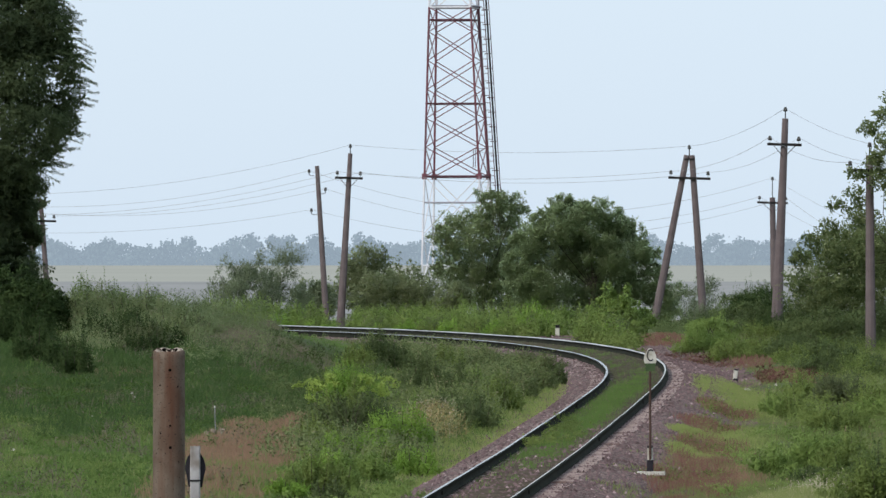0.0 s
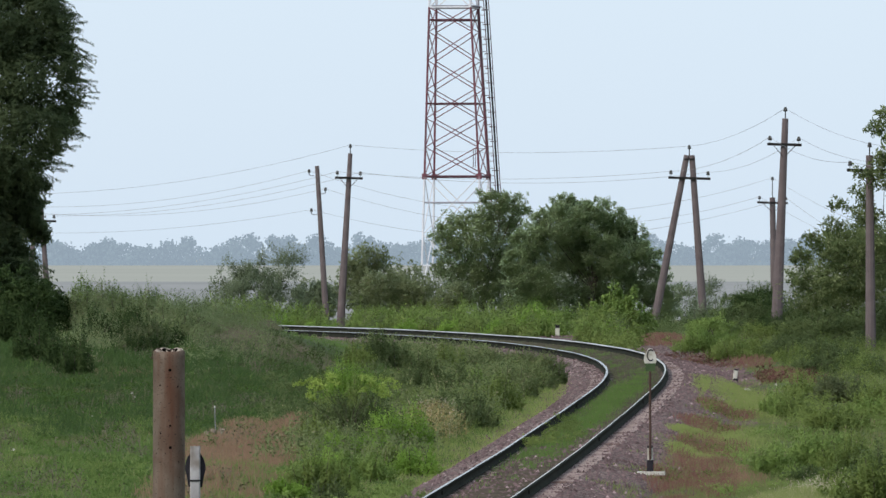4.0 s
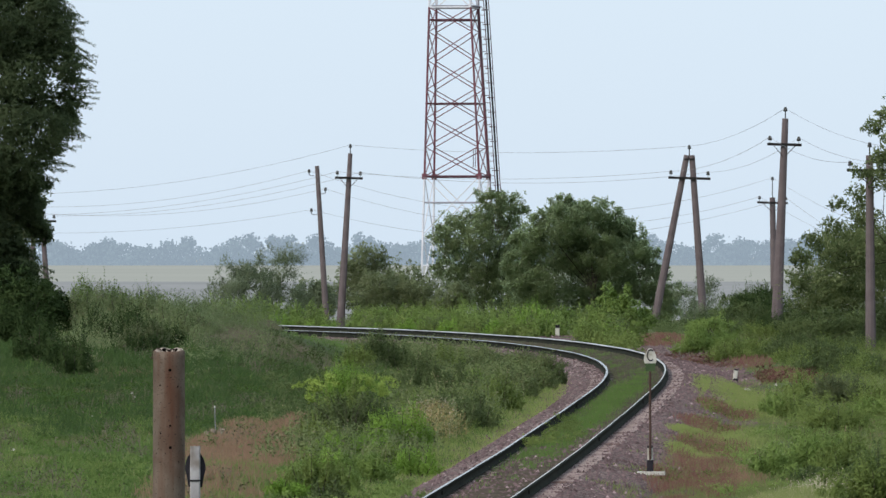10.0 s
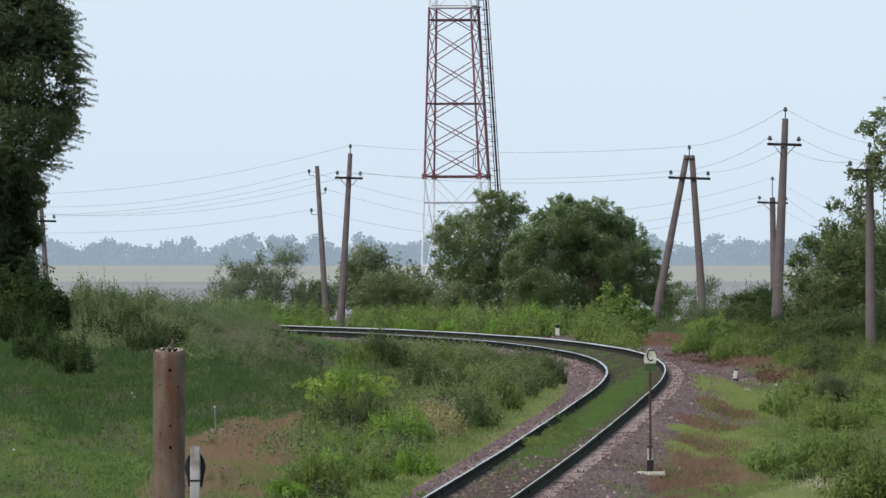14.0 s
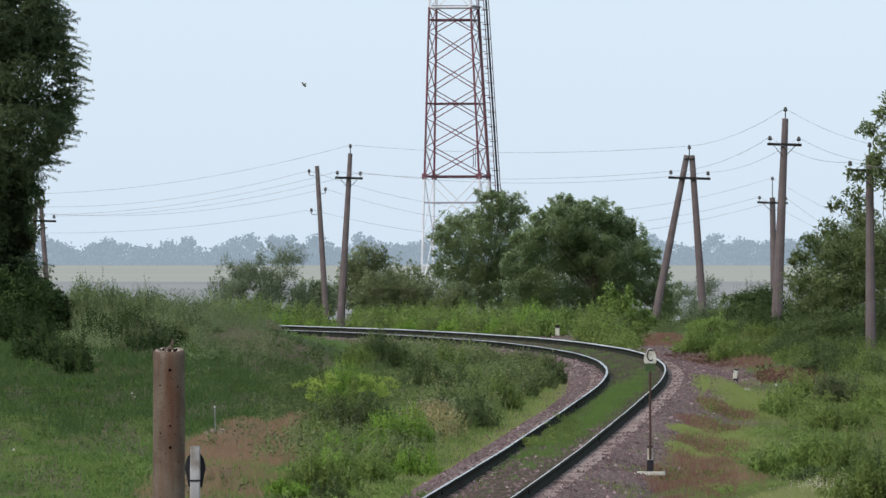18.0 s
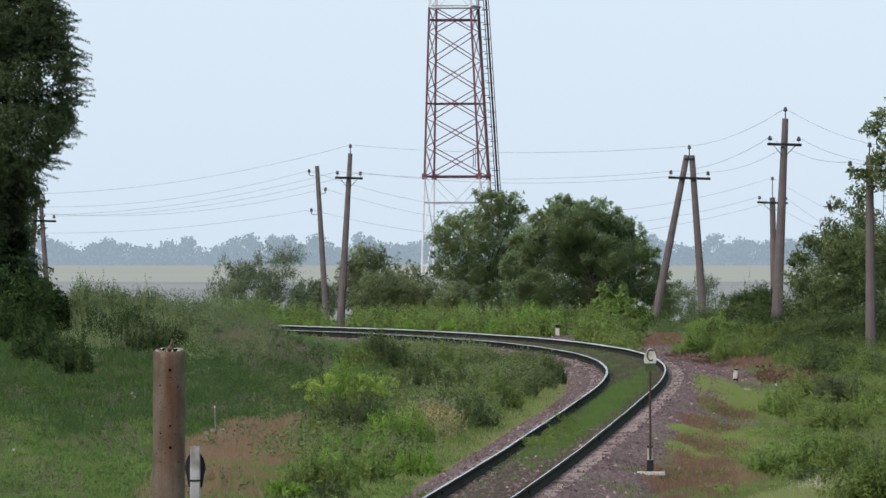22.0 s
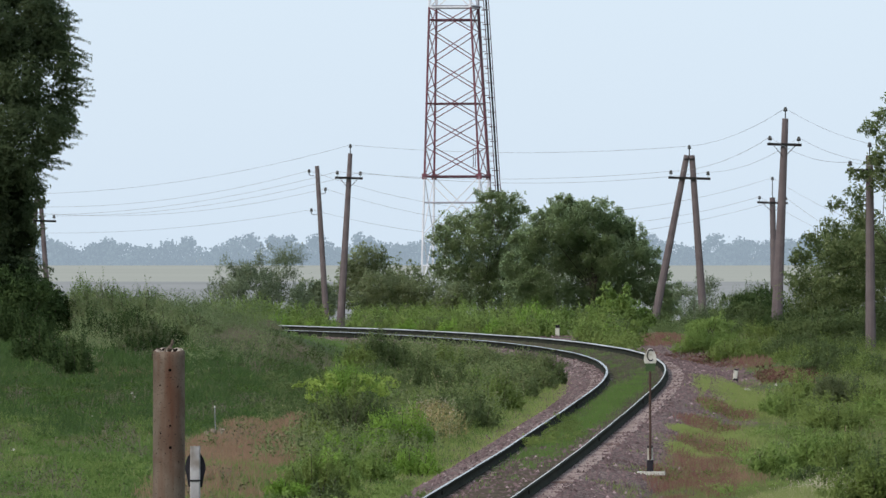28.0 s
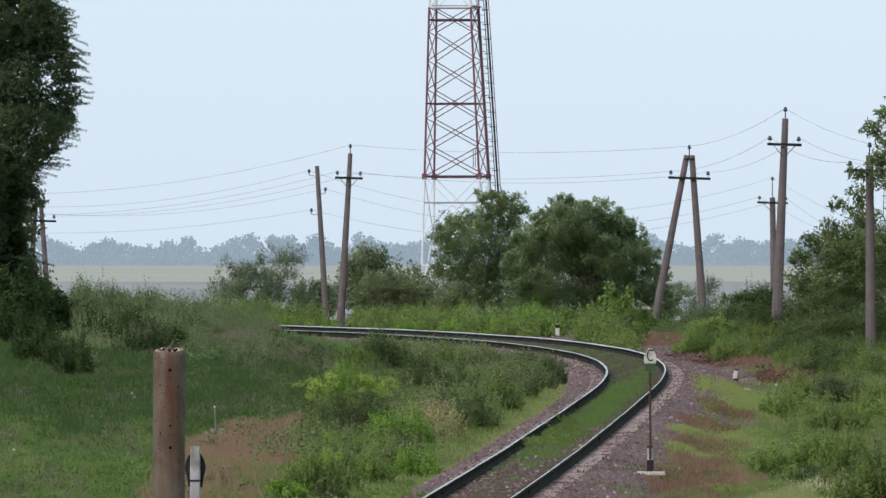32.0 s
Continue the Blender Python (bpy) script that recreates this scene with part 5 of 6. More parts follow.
LINE_BUSHES = (
    (-8.63, 350.5, 1.20, 0.67, L_SLOPE), (-8.80, 356.3, 1.50, 1.11, L_BRIGHT), (-7.63, 348.2, 1.02, 0.62, L_FRESH), (-7.81, 353.3, 1.05, 0.70, L_BRIGHT), (-6.74, 346.1, 1.55, 0.58, L_SLOPE), (-6.83, 351.5, 1.21, 1.03, L_BRIGHT),
    (-6.09, 343.8, 1.69, 0.79, L_FRESH), (-6.20, 350.4, 1.64, 1.02, L_BRIGHT), (-5.26, 342.0, 1.06, 0.60, L_SLOPE), (-5.38, 347.7, 1.33, 1.06, L_BRIGHT), (-4.62, 337.9, 1.09, 0.79, L_FRESH), (-4.75, 344.9, 1.16, 0.86, L_BRIGHT),
    (-3.11, 334.9, 0.71, 0.54, L_SLOPE), (-3.15, 342.2, 0.88, 1.06, L_BRIGHT), (-2.45, 333.3, 1.05, 0.48, L_FRESH), (-2.53, 338.9, 1.55, 0.94, L_BRIGHT), (-1.73, 330.6, 1.45, 0.58, L_SLOPE), (-1.73, 338.1, 1.01, 0.86, L_BRIGHT),
    (-1.19, 327.3, 1.63, 0.67, L_FRESH), (-1.18, 336.6, 1.42, 0.95, L_BRIGHT), (-0.33, 325.9, 1.36, 0.66, L_SLOPE), (-0.33, 333.4, 1.24, 1.00, L_BRIGHT), (0.31, 323.7, 1.34, 0.72, L_FRESH), (0.31, 331.7, 1.03, 1.05, L_BRIGHT),
    (1.12, 319.5, 1.51, 0.75, L_SLOPE), (1.18, 328.2, 1.09, 1.02, L_BRIGHT), (1.89, 316.3, 1.15, 0.73, L_FRESH), (1.97, 325.5, 1.01, 0.78, L_BRIGHT), (2.47, 314.9, 1.39, 0.65, L_SLOPE), (2.56, 322.8, 1.27, 0.92, L_BRIGHT),
    (3.24, 321.6, 1.34, 1.14, L_FRESH), (3.73, 320.4, 1.35, 0.91, L_BRIGHT), (4.96, 302.9, 1.17, 0.73, L_SLOPE), (5.13, 311.3, 1.09, 0.82, L_BRIGHT), (5.88, 309.1, 1.02, 0.78, L_FRESH),
)
for i in range(10):
    thicket("shrub", -2.3 + 1.15 * i + R.uniform(-0.2, 0.2), 366.0 + R.uniform(-4, 4), 1.6, 0.85, L_MID, "dark green undergrowth bush at the foot of the trees", 460 + i, 0.13, 1.0, 0.04, SHRUB)
bushes(SLOPE_BUSHES, "bush of arching shoots on the slope", 300, SHRUB)
bushes(BEND_BUSHES, "weedy bush inside the bend", 330, SHRUB, 0.075)
bushes(VERGE_BUSHES, "feathery bush on the verge", 350, SHRUB, 0.07, sway=0.05)
bushes(BANK_BUSHES, "bush on the bank below the tall tree", 380, SHRUB, 0.075, sway=0.05, wind="west")
bushes(LINE_BUSHES, "leafy bush behind the rails", 400, SHRUB, 0.10, sway=0.06)
for i, (x, y, w, h) in enumerate(((10.25, 372.0, 1.0, 1.35), (11.05, 374.0, 1.3, 1.75), (11.95, 373.0, 1.4, 1.95), (12.75, 371.0, 1.2, 1.9), (13.3, 376.0, 1.2, 1.6))):
    thicket("shrub", x, y, w, h, L_GREY, "thin feathery grey-green shrub in front of the pale field", 440 + i, 0.10, 0.42, 0.10, SHRUB)
thicket("shrub", -2.30, 196.5, 0.75, 0.42, L_GREY, "low grey-green shrub below the creeper", 73, 0.06, 1.1, 0.03, SHRUB)
thicket("shrub", -2.05, 202.0, 1.35, 1.10, L_SLOPE, "leafy green shrub behind the creeper", 74, 0.07, 1.2, 0.03, SHRUB)
# Dark leaves paint in the shadow at the bush's centre.
thicket("shrub", -2.10, 199.8, 1.62, 0.98, L_MID, "rounded shrub under a flowering creeper, its shadowed core put into the leaf colour", 71, 0.07, 1.3, 0.03, SHRUB)
CREEPER = [(-1.20, -0.3, 1.20, 0.20, 0.1, 0.05), (-1.02, -0.3, 1.24, 0.20, 0.1, 0.06), (-0.80, -0.4, 1.30, 0.20, 0.12, 0.07), (0.85, 0, 1.34, 0.22, 0.1, 0.07), (1.0, 0, 1.20, 0.16, 0.1, 0.06)]
for i in range(26):
    x = R.choice((-1, 1)) * R.uniform(0.25, 0.95)
    CREEPER.append((x, R.uniform(-0.85, -0.35), 1.42 - 0.36 * x * x + R.uniform(-0.25, 0.10), R.uniform(0.08, 0.17), 0.14, R.uniform(0.05, 0.10)))
plant("creeper", (-2.06, 198.6), CREEPER, 210, 10, 0.062, L_LIME,
      "yellow-green creeper draped over the shrub", "creeper", 72, sway=0.03, stem=0.008, out=1.3)
# Shrubs added to darken the tree's base, its shade in their leaf colour.
for px, Y, w, h, sd in ((14, 238.0, 2.6, 2.2, 221), (64, 244.0, 2.0, 1.5, 222)):
    plant("shrub", ((px - 784) * Y / 16000, Y), blob(random.Random(sd), w, h, 18), 900, 9, 0.11, L_SHADED_DARK, "shrub at the tall tree's foot, shade put into its leaf colour", "shrub", sd, sway=0.04, group=SHRUB, out=1.35, wind="west")

# ---- grass and weeds ----
scatter_grass("meadow_grass", 52000, meadow, (0.09, 0.23), (0.014, 0.032), L_GRASS, "lush green meadow grass", 101, per=4, lean=0.95)
scatter_grass("verge_grass", 20000, verge, (0.10, 0.30), (0.012, 0.028), L_LAWN, "light green grass on the verge", 102)
scatter_grass("shoulder_grass", 9000, shoulder, (0.06, 0.16), (0.010, 0.022), L_SWARD, "short pale grass along the ballast's foot", 103)
scatter_grass("track_grass", 7000, between, (0.05, 0.16), (0.010, 0.022), L_GRASS, "weeds growing between the rails", 104, per=6)
def moss(rng, n):
    s = rng.uniform(-40, 125, n)
    d = rng.uniform(-0.68, 0.70, n)
    keep = rng.random(n) < 0.12 + 0.85 * ramp(s, -25, 15)
    p = on_track(s[keep], d[keep])
    return p[:, 0], p[:, 1], np.full(keep.sum(), 1.0)


scatter_grass("track_moss", 10000, moss, (0.03, 0.08), (0.016, 0.038), L_MOSS, "low dark mossy growth on the soil between the rails", 108, per=4, lean=0.9)
scatter_grass("bank_weeds", 3600, bank, (0.6, 1.2), (0.009, 0.018), L_HAZY, "tall soft weeds on the bank", 105, per=4, spread=0.12, lean=0.3, leafy=4, leaf_len=0.075)


# Area of the painted tree shade on the meadow.
def deep(rng, n):
    x, y = in_fan(rng, n, 186, 240, -54, -15)
    keep = rng.random(n) < ramp(y + 13 * waves(x * 1.3, x * 0, 1.4) + 4 * waves(x, y / 5, 0.7), 193, 206)
    return x[keep], y[keep], rng.uniform(0.7, 1.3, keep.sum())


scatter_grass("shade_grass", 22000, deep, (0.12, 0.28), (0.014, 0.03), L_SHADE_GRASS, "meadow grass darkened where the tree's shade would fall", 122, per=4, lean=0.95)
scatter_grass("dull_weeds", 4200, dull, (0.15, 0.4), (0.010, 0.02), L_DULL, "dull brownish weeds in the meadow", 120, per=3, spread=0.12, leafy=4, leaf_len=0.05)
scatter_grass("lush_grass", 16000, lush, (0.10, 0.26), (0.012, 0.026), L_LUSH, "bright lush grass in the meadow", 121, per=5, lean=0.95)
scatter_grass("line_side_weeds", 700, beyond, (0.6, 1.45), (0.02, 0.04), L_SLOPE, "tall bright weeds beyond the track", 106, per=3, spread=0.15, lean=0.2, leafy=8, leaf_len=0.14)


def inside_bend(rng, n):
    s = rng.uniform(-30, 75, n)
    d = -rng.uniform(2.9, 6.0, n)
    p = on_track(s, d)
    return p[:, 0], p[:, 1], 0.55 + 0.5 * np.clip(waves(p[:, 0], p[:, 1], 1.4) * 0.5 + 0.5, 0, 1)


scatter_grass("bend_weeds", 1100, inside_bend, (0.35, 0.85), (0.014, 0.03), L_WEED, "thick grey-green weeds inside the bend", 107, per=3, spread=0.12, lean=0.25, leafy=8, leaf_len=0.08)
for X, Y, rx, ry, n, sd in DRY_SPOTS:
    scatter_grass("dry_grass", n, patch(X, Y, rx, ry), (0.14, 0.34), (0.012, 0.024), L_DRY, "patch of dry brown grass", 160 + sd, per=6)
scatter_grass("dry_grass", 800, patch(-3.17, 204.0, 0.4, 5), (0.16, 0.38), (0.012, 0.024), L_DRY, "patch of dry brown grass by a shrub", 165, per=6)
scatter_grass("dry_grass", 500, patch(-4.42, 173.0, 1.3, 7), (0.2, 0.38), (0.012, 0.024), L_DRY, "patch of dry brown grass", 109, per=5)
scatter_grass("dry_grass", 260, patch(-5.05, 264.0, 0.20, 2.0), (0.20, 0.34), (0.012, 0.022), L_DULL, "patch of dull brown grass on the bank before the rails", 167, per=5)
scatter_grass("dry_grass", 1300, patch(-5.0, 243.0, 2.0, 8), (0.15, 0.32), (0.016, 0.03), L_DULL, "patch of dull brown grass by the rails", 110, per=5)
scatter_grass("red_weeds", 1100, patch(7.62, 308.0, 1.05, 9), (0.15, 0.42), (0.02, 0.035), L_RED, "reddish dry weeds beside the ballast", 111, per=6)
scatter_grass("red_weeds", 650, patch(9.31, 279.0, 0.75, 9), (0.12, 0.36), (0.02, 0.035), L_RED, "reddish dry weeds beside the ballast", 112, per=6)
scatter_grass("red_weeds", 700, patch(9.70, 257.0, 0.45, 5), (0.12, 0.28), (0.02, 0.035), L_RED, "reddish dry weeds among the bushes", 123, per=6)
scatter_grass("bright_sward", 6800, patch(7.68, 232.0, 1.05, 15), (0.07, 0.17), (0.012, 0.026), L_SWARD, "short bright yellow-green grass on the verge", 124, per=5)
scatter_grass("bright_sward", 3000, patch(6.55, 203.0, 0.8, 9), (0.06, 0.15), (0.012, 0.024), L_SWARD, "short bright yellow-green grass on the verge", 125, per=5)
scatter_grass("bright_sward", 1500, patch(5.32, 193.0, 0.5, 3.5), (0.06, 0.15), (0.012, 0.024), L_SWARD, "short bright yellow-green grass on the verge", 128, per=5)
scatter_grass("bright_sward", 1100, patch(5.59, 202.8, 0.45, 2.5), (0.06, 0.15), (0.012, 0.024), L_SWARD, "short bright yellow-green grass on the verge", 129, per=5)
scatter_grass("red_weeds", 800, patch(4.88, 177.0, 0.45, 3.5), (0.05, 0.2), (0.012, 0.022), L_RED, "low reddish weeds on the verge", 113, per=5)
scatter_grass("red_weeds", 700, patch(5.28, 172.0, 0.4, 3), (0.05, 0.2), (0.012, 0.022), L_RED, "low reddish weeds on the verge", 126, per=5)
scatter_grass("red_weeds", 500, patch(4.37, 170.0, 0.4, 2.5), (0.04, 0.15), (0.012, 0.022), L_RED, "low reddish weeds on the verge", 127, per=5)
scatter_grass("pale_grass", 2600, patch(6.49, 162.0, 0.85, 4.5), (0.16, 0.42), (0.010, 0.020), L_PALE, "pale seeding grass on the verge", 114, per=5)
scatter_grass("pale_flowers", 110, patch(6.97, 165.0, 0.85, 1.5), (0.34, 0.62), (0.006, 0.010), L_FLOWER, "whitish seed heads in the verge grass", 116, per=2, leafy=5, leaf_len=0.035)
scatter_grass("pale_flowers", 44, patch(-0.21, 208.0, 0.55, 7), (0.6, 0.95), (0.006, 0.010), L_FLOWER, "pale dry flower heads among weeds", 115, per=2, leafy=4, leaf_len=0.05)
scatter_grass("dry_grass", 420, patch(-0.25, 211.0, 0.5, 5), (0.25, 0.6), (0.008, 0.016), L_DRY, "dry brown stalks among the slope's weeds", 166, per=4)
scatter_grass("yellow_weeds", 420, patch(-0.20, 207.0, 0.6, 6), (0.35, 0.75), (0.008, 0.014), L_STRAW, "yellowing dry weeds on the slope", 119, per=3, leafy=4, leaf_len=0.06)


def along(rng, n, s0, s1, d0, d1):
    p = on_track(rng.uniform(s0, s1, n), rng.uniform(d0, d1, n))
    p = p[((np.abs(p[:, 0] - 4.0) > 1.1) | (p[:, 1] > 320)) & ~((np.abs(p[:, 0] - 7.6) < 1.3) & (p[:, 1] < 322) & (d0 > 2.9))]
    p = p[(np.abs(p[:, 0] / p[:, 1] + 0.0111) > 0.0014) | (p[:, 1] < 330)]
    return p[:, 0], p[:, 1]


W = np.random.default_rng(77)
x, y = along(W, 70, 80, 165, 4.2, 8.5)
mounds("line_side_growth", x, y, (0.4, 1.0), (0.4, 1.6), 34, 0.12, L_BRIGHT, "bright green growth beyond the rails", 131, aspect=0.3, droop=-0.2, out=1.6)
x, y = along(W, 70, 80, 165, 4.0, 8.5)
mounds("line_side_growth", x, y, (0.35, 0.9), (0.35, 1.2), 32, 0.11, L_WEED, "grey-green growth beyond the rails", 141, aspect=0.3, droop=-0.1, out=1.5)
x, y = along(W, 26, 76, 92, 3.2, 5.0)
mounds("line_side_growth", x, y, (0.3, 0.6), (0.3, 0.7), 26, 0.10, L_SLOPE, "green growth beside the bend", 132)
x, y = in_fan(W, 130, 205, 300, 37, 54)
mounds("verge_growth", x, y, (0.3, 0.75), (0.25, 0.75), 28, 0.09, L_SLOPE, "rough green growth below the trees", 133, aspect=0.25)
x, y = along(W, 150, -26, 80, -7.5, -3.1)
mounds("bend_growth", x, y, (0.22, 0.55), (0.2, 0.5), 20, 0.08, L_WEED, "rough green growth inside the bend", 134)
x, y = in_fan(W, 190, 228, 268, -54, -19)
lit = ~((x / y < -0.0405) & (y < 244)) & ~((np.abs(x + 7.6) < 0.95) & (y < 241))
x, y = x[lit], y[lit]
mounds("bank_growth", x, y, (0.3, 0.75), (0.5, 1.05), 30, 0.085, L_HAZY, "soft tall growth along the bank", 135, aspect=0.22, droop=-0.25, out=1.5)
x, y = in_fan(W, 150, 160, 225, -54, -14)
x, y = x[(x < -5.6) | (y > 216)], y[(x < -5.6) | (y > 216)]
mounds("meadow_growth", x, y, (0.25, 0.7), (0.10, 0.28), 26, 0.075, L_GRASS, "low green growth in the meadow", 136, aspect=0.22, droop=-0.2)
x, y = in_fan(W, 60, 164, 205, -17, -3)
mounds("slope_growth", x, y, (0.25, 0.6), (0.15, 0.35), 24, 0.075, L_BRIGHT, "bright green growth on the near slope", 137, aspect=0.28, droop=-0.15)
# Darker leaves put the shade between the bushes into the colour.
x, y = in_fan(W, 100, 206, 250, -20, -6)
mounds("slope_growth", x, y, (0.25, 0.6), (0.2, 0.45), 20, 0.085, L_MID, "rough growth on the slope, darkened for shade between bushes", 143, aspect=0.28, droop=-0.15)
# Leaf tone darkened to imitate shade at the dome tree's base.
x, y = in_fan(W, 46, 318, 350, 19, 34)
mounds("line_side_growth", x, y, (0.3, 0.8), (0.4, 1.1), 28, 0.10, L_MID, "green undergrowth behind the bend", 144, aspect=0.28, out=1.5)
x, y = in_fan(W, 44, 346, 376, -8, 16)
mounds("line_side_growth", x, y, (0.4, 0.9), (0.6, 1.2), 32, 0.12, L_SLOPE, "tall green growth behind the bend", 148, aspect=0.3, out=1.5)
# Shade under the eastern trees painted as darker growth.
x, y = in_fan(W, 34, 293, 305, 40, 53)
mounds("verge_growth", x, y, (0.3, 0.8), (0.35, 0.9), 28, 0.10, L_MID, "undergrowth by the poles, tree shade put into the leaf colour", 145, aspect=0.3, out=1.5)
x, y = along(W, 46, 80, 160, 3.4, 7.5)
mounds("line_side_growth", x, y, (0.3, 0.7), (0.3, 0.9), 28, 0.12, L_MID, "darker green growth beyond the rails", 146, aspect=0.35, out=1.4)
x, y = in_fan(W, 80, 165, 212, 31, 54)
mounds("verge_growth", x, y, (0.25, 0.55), (0.15, 0.4), 26, 0.07, L_BRIGHT, "bright low growth on the verge", 138, aspect=0.25, droop=-0.15)
x, y = along(W, 20, 56, 72, 2.6, 4.2)
mounds("red_growth", x, y, (0.2, 0.45), (0.12, 0.32), 20, 0.08, L_RED, "reddish brown dry weeds behind the bend", 139, out=1.7)
x, y = along(W, 22, 30, 46, 3.2, 5.2)
mounds("red_growth", x, y, (0.2, 0.4), (0.15, 0.35), 26, 0.08, L_RED, "reddish brown dry weeds on the verge", 140)
for X, Y, r, sd in ((5.02, 186, 0.40, 7), (5.40, 175, 0.30, 8), (5.98, 207, 0.40, 9), (6.22, 191, 0.40, 10), (4.30, 177, 0.30, 11), (9.0, 270, 0.5, 12), (5.12, 190, 0.35, 1), (5.83, 200, 0.4, 2), (5.80, 208, 0.35, 3), (6.20, 196, 0.4, 4), (5.53, 184, 0.35, 5), (6.89, 220, 0.4, 6)):
    scatter_grass("red_weeds", 150, patch(X, float(Y), r, 3.5), (0.06, 0.24), (0.012, 0.022), L_RED, "low reddish weeds at the gravel's edge", 150 + sd, per=5)
x, y = along(W, 90, -20, 70, -6.5, -2.7)
mounds("bend_growth", x, y, (0.2, 0.5), (0.2, 0.55), 24, 0.08, L_SLOPE, "lush green growth inside the bend", 147, aspect=0.28, droop=-0.15, out=1.5)
x, y = along(W, 110, -26, 22, -0.55, 0.25)
mounds("track_growth", x, y, (0.12, 0.34), (0.10, 0.30), 24, 0.05, L_SLOPE, "bright weeds in clumps between the rails", 142, aspect=0.3)
scatter_grass("dry_grass", 700, patch(5.36, 188.0, 0.55, 6), (0.05, 0.16), (0.01, 0.02), L_DRY, "thin dry grass on the verge", 117, per=5)
scatter_grass("dry_grass", 700, patch(5.85, 178.0, 0.5, 5), (0.06, 0.2), (0.01, 0.02), L_DRY, "thin dry grass on the verge", 118, per=5)


def ridge(a, b, wide):
    """Growth along a line on the ground from a to b."""
    def where(rng, n):
        t = rng.uniform(0, 1, n)
        k = rng.normal(0, wide, n)
        return a[0] + (b[0] - a[0]) * t + k * 0.4, a[1] + (b[1] - a[1]) * t + k * 4, np.full(n, 1.0) * rng.uniform(0.6, 1.2, n)
    return where


for i, (a, b) in enumerate((((6.33, 222.2), (7.46, 217.8)), ((5.21, 198.0), (6.18, 191.8)), ((5.95, 209.8), (6.67, 206.8)), ((4.17, 182.2), (5.61, 177.2)), ((6.44, 218.8), (7.36, 219.8)))):
    scatter_grass("red_weeds", 420, ridge(a, b, 0.16), (0.08, 0.24), (0.012, 0.024), L_RED, "dull red weeds on a low ridge of the verge", 170 + i, per=5)
    scatter_grass("ridge_weeds", 60, ridge(a, b, 0.26), (0.08, 0.22), (0.012, 0.024), L_SLOPE, "mid-green weeds on a low ridge of the verge", 180 + i, per=4, leafy=4, leaf_len=0.06)


# ---- signs, posts, small things ----
def whistle_sign(x, y, label, tall=2.3):
    """A tapered plate with a rounded head on a thin post set in a painted stub."""
    z = float(surface(np.array(x), np.array(y))) - 0.02
    g = thing("whistle_sign", (x, y, z), label, "railway sign")
    w = 0.128
    ring = []
    for i in range(13):
        a = math.pi * i / 12
        ring.append((w * math.copysign(abs(math.cos(a)) ** 1.2, math.cos(a)), 0.05 + 0.24 * math.sin(a)))
    ring += [(-w * 0.86, -0.01), (-w * 0.66, -0.17), (w * 0.66, -0.17), (w * 0.86, -0.01)]
    top = tall - 0.30

    def plate(ys, pts):
        k = len(pts)
        vs = [(p[0], ys, top + p[1]) for p in pts] + [(p[0], ys + 0.012, top + p[1]) for p in pts]
        fs = [tuple(range(k)), tuple(range(2 * k - 1, k - 1, -1))] + [(i, i + k, (i + 1) % k + k, (i + 1) % k) for i in range(k)]
        return Shape().add(vs, fs)

    return g, plate, ring, top, w


def build_front_sign():
    x, y = 4.13, 180.2
    g, plate, ring, top, w = whistle_sign(x, y, "white railway whistle sign lettered on a rusty post beside the track", 2.568)
    p = part("plate", plate(0, ring), M_PAINT, g)
    part("lower_band", plate(-0.006, [(-w * 0.85, -0.012), (-w * 0.67, -0.168), (w * 0.67, -0.168), (w * 0.85, -0.012)]), M_GREEN, p, "dark green lower edge")
    c = bpy.data.curves.new("letter", "FONT")
    c.body = "C"
    c.size = 0.35
    c.align_x = "CENTER"
    c.extrude = 0.003
    c.offset = -0.002
    tmp = new("letter", c)
    me = bpy.data.meshes.new_from_object(tmp)
    bpy.data.objects.remove(tmp)
    me.transform(Matrix.Translation((-0.005, -0.008, top + 0.03)) @ Matrix.Rotation(math.pi / 2, 4, "X") @ Matrix.Diagonal((0.60, 1, 1, 1)))
    part("letter", me, M_BLACK, p, "black letter C")
    part("post", Shape().tube([(0, -0.05, 0.34), (0, -0.05, 0.85), (0, 0.03, 1.25), (0, 0.03, top + 0.1)], 0.024, 8), M_RUSTBAR, g, "thin rusty tube")
    part("collar", Shape().box((0, 0.03, 0.58), (0.11, 0.11, 0.07), None, 0.02), M_IRON, g)
    part("stub", Shape().box((0, 0.03, 0.44), (0.11, 0.11, 0.26), None, 0.015), M_PAINT, g, "white painted stub")
    part("stub_foot", Shape().box((0, 0.03, 0.16), (0.13, 0.12, 0.34), None, 0.015), M_BLACK, g, "black painted foot")
    slab = part("concrete_slab", Shape().box((0, 0, 0.02), (0.56, 0.36, 0.07), None, 0.02), M_PAINT, at=(x + 0.01, y - 0.28, float(surface(np.array(x), np.array(y - 0.28))) + 0.04))
    tagged(slab, "small whitewashed concrete slab at the sign's foot", "slab")


def build_back_sign():
    x, y = -3.07, 112.0
    top_z = 4.1 - 360 * 112 / 16000
    z = float(ground(x, y))
    g, plate, ring, top, w = whistle_sign(x, y, "back of a black railway sign on a whitewashed post", top_z - z - 0.02)
    part("plate", plate(0.04, ring), M_BLACK, g, "black rounded plate")
    sh = Shape().box((0, 0, (top + 0.34) / 2), (0.125, 0.07, top + 0.34), None, 0.014)
    part("post", sh, M_OLDPAINT, g, "weathered whitewashed square post")
    part("strap", Shape().box((0, -0.002, top - 0.085), (0.135, 0.084, 0.022), None, 0.01), M_IRON, g, "wire strap")


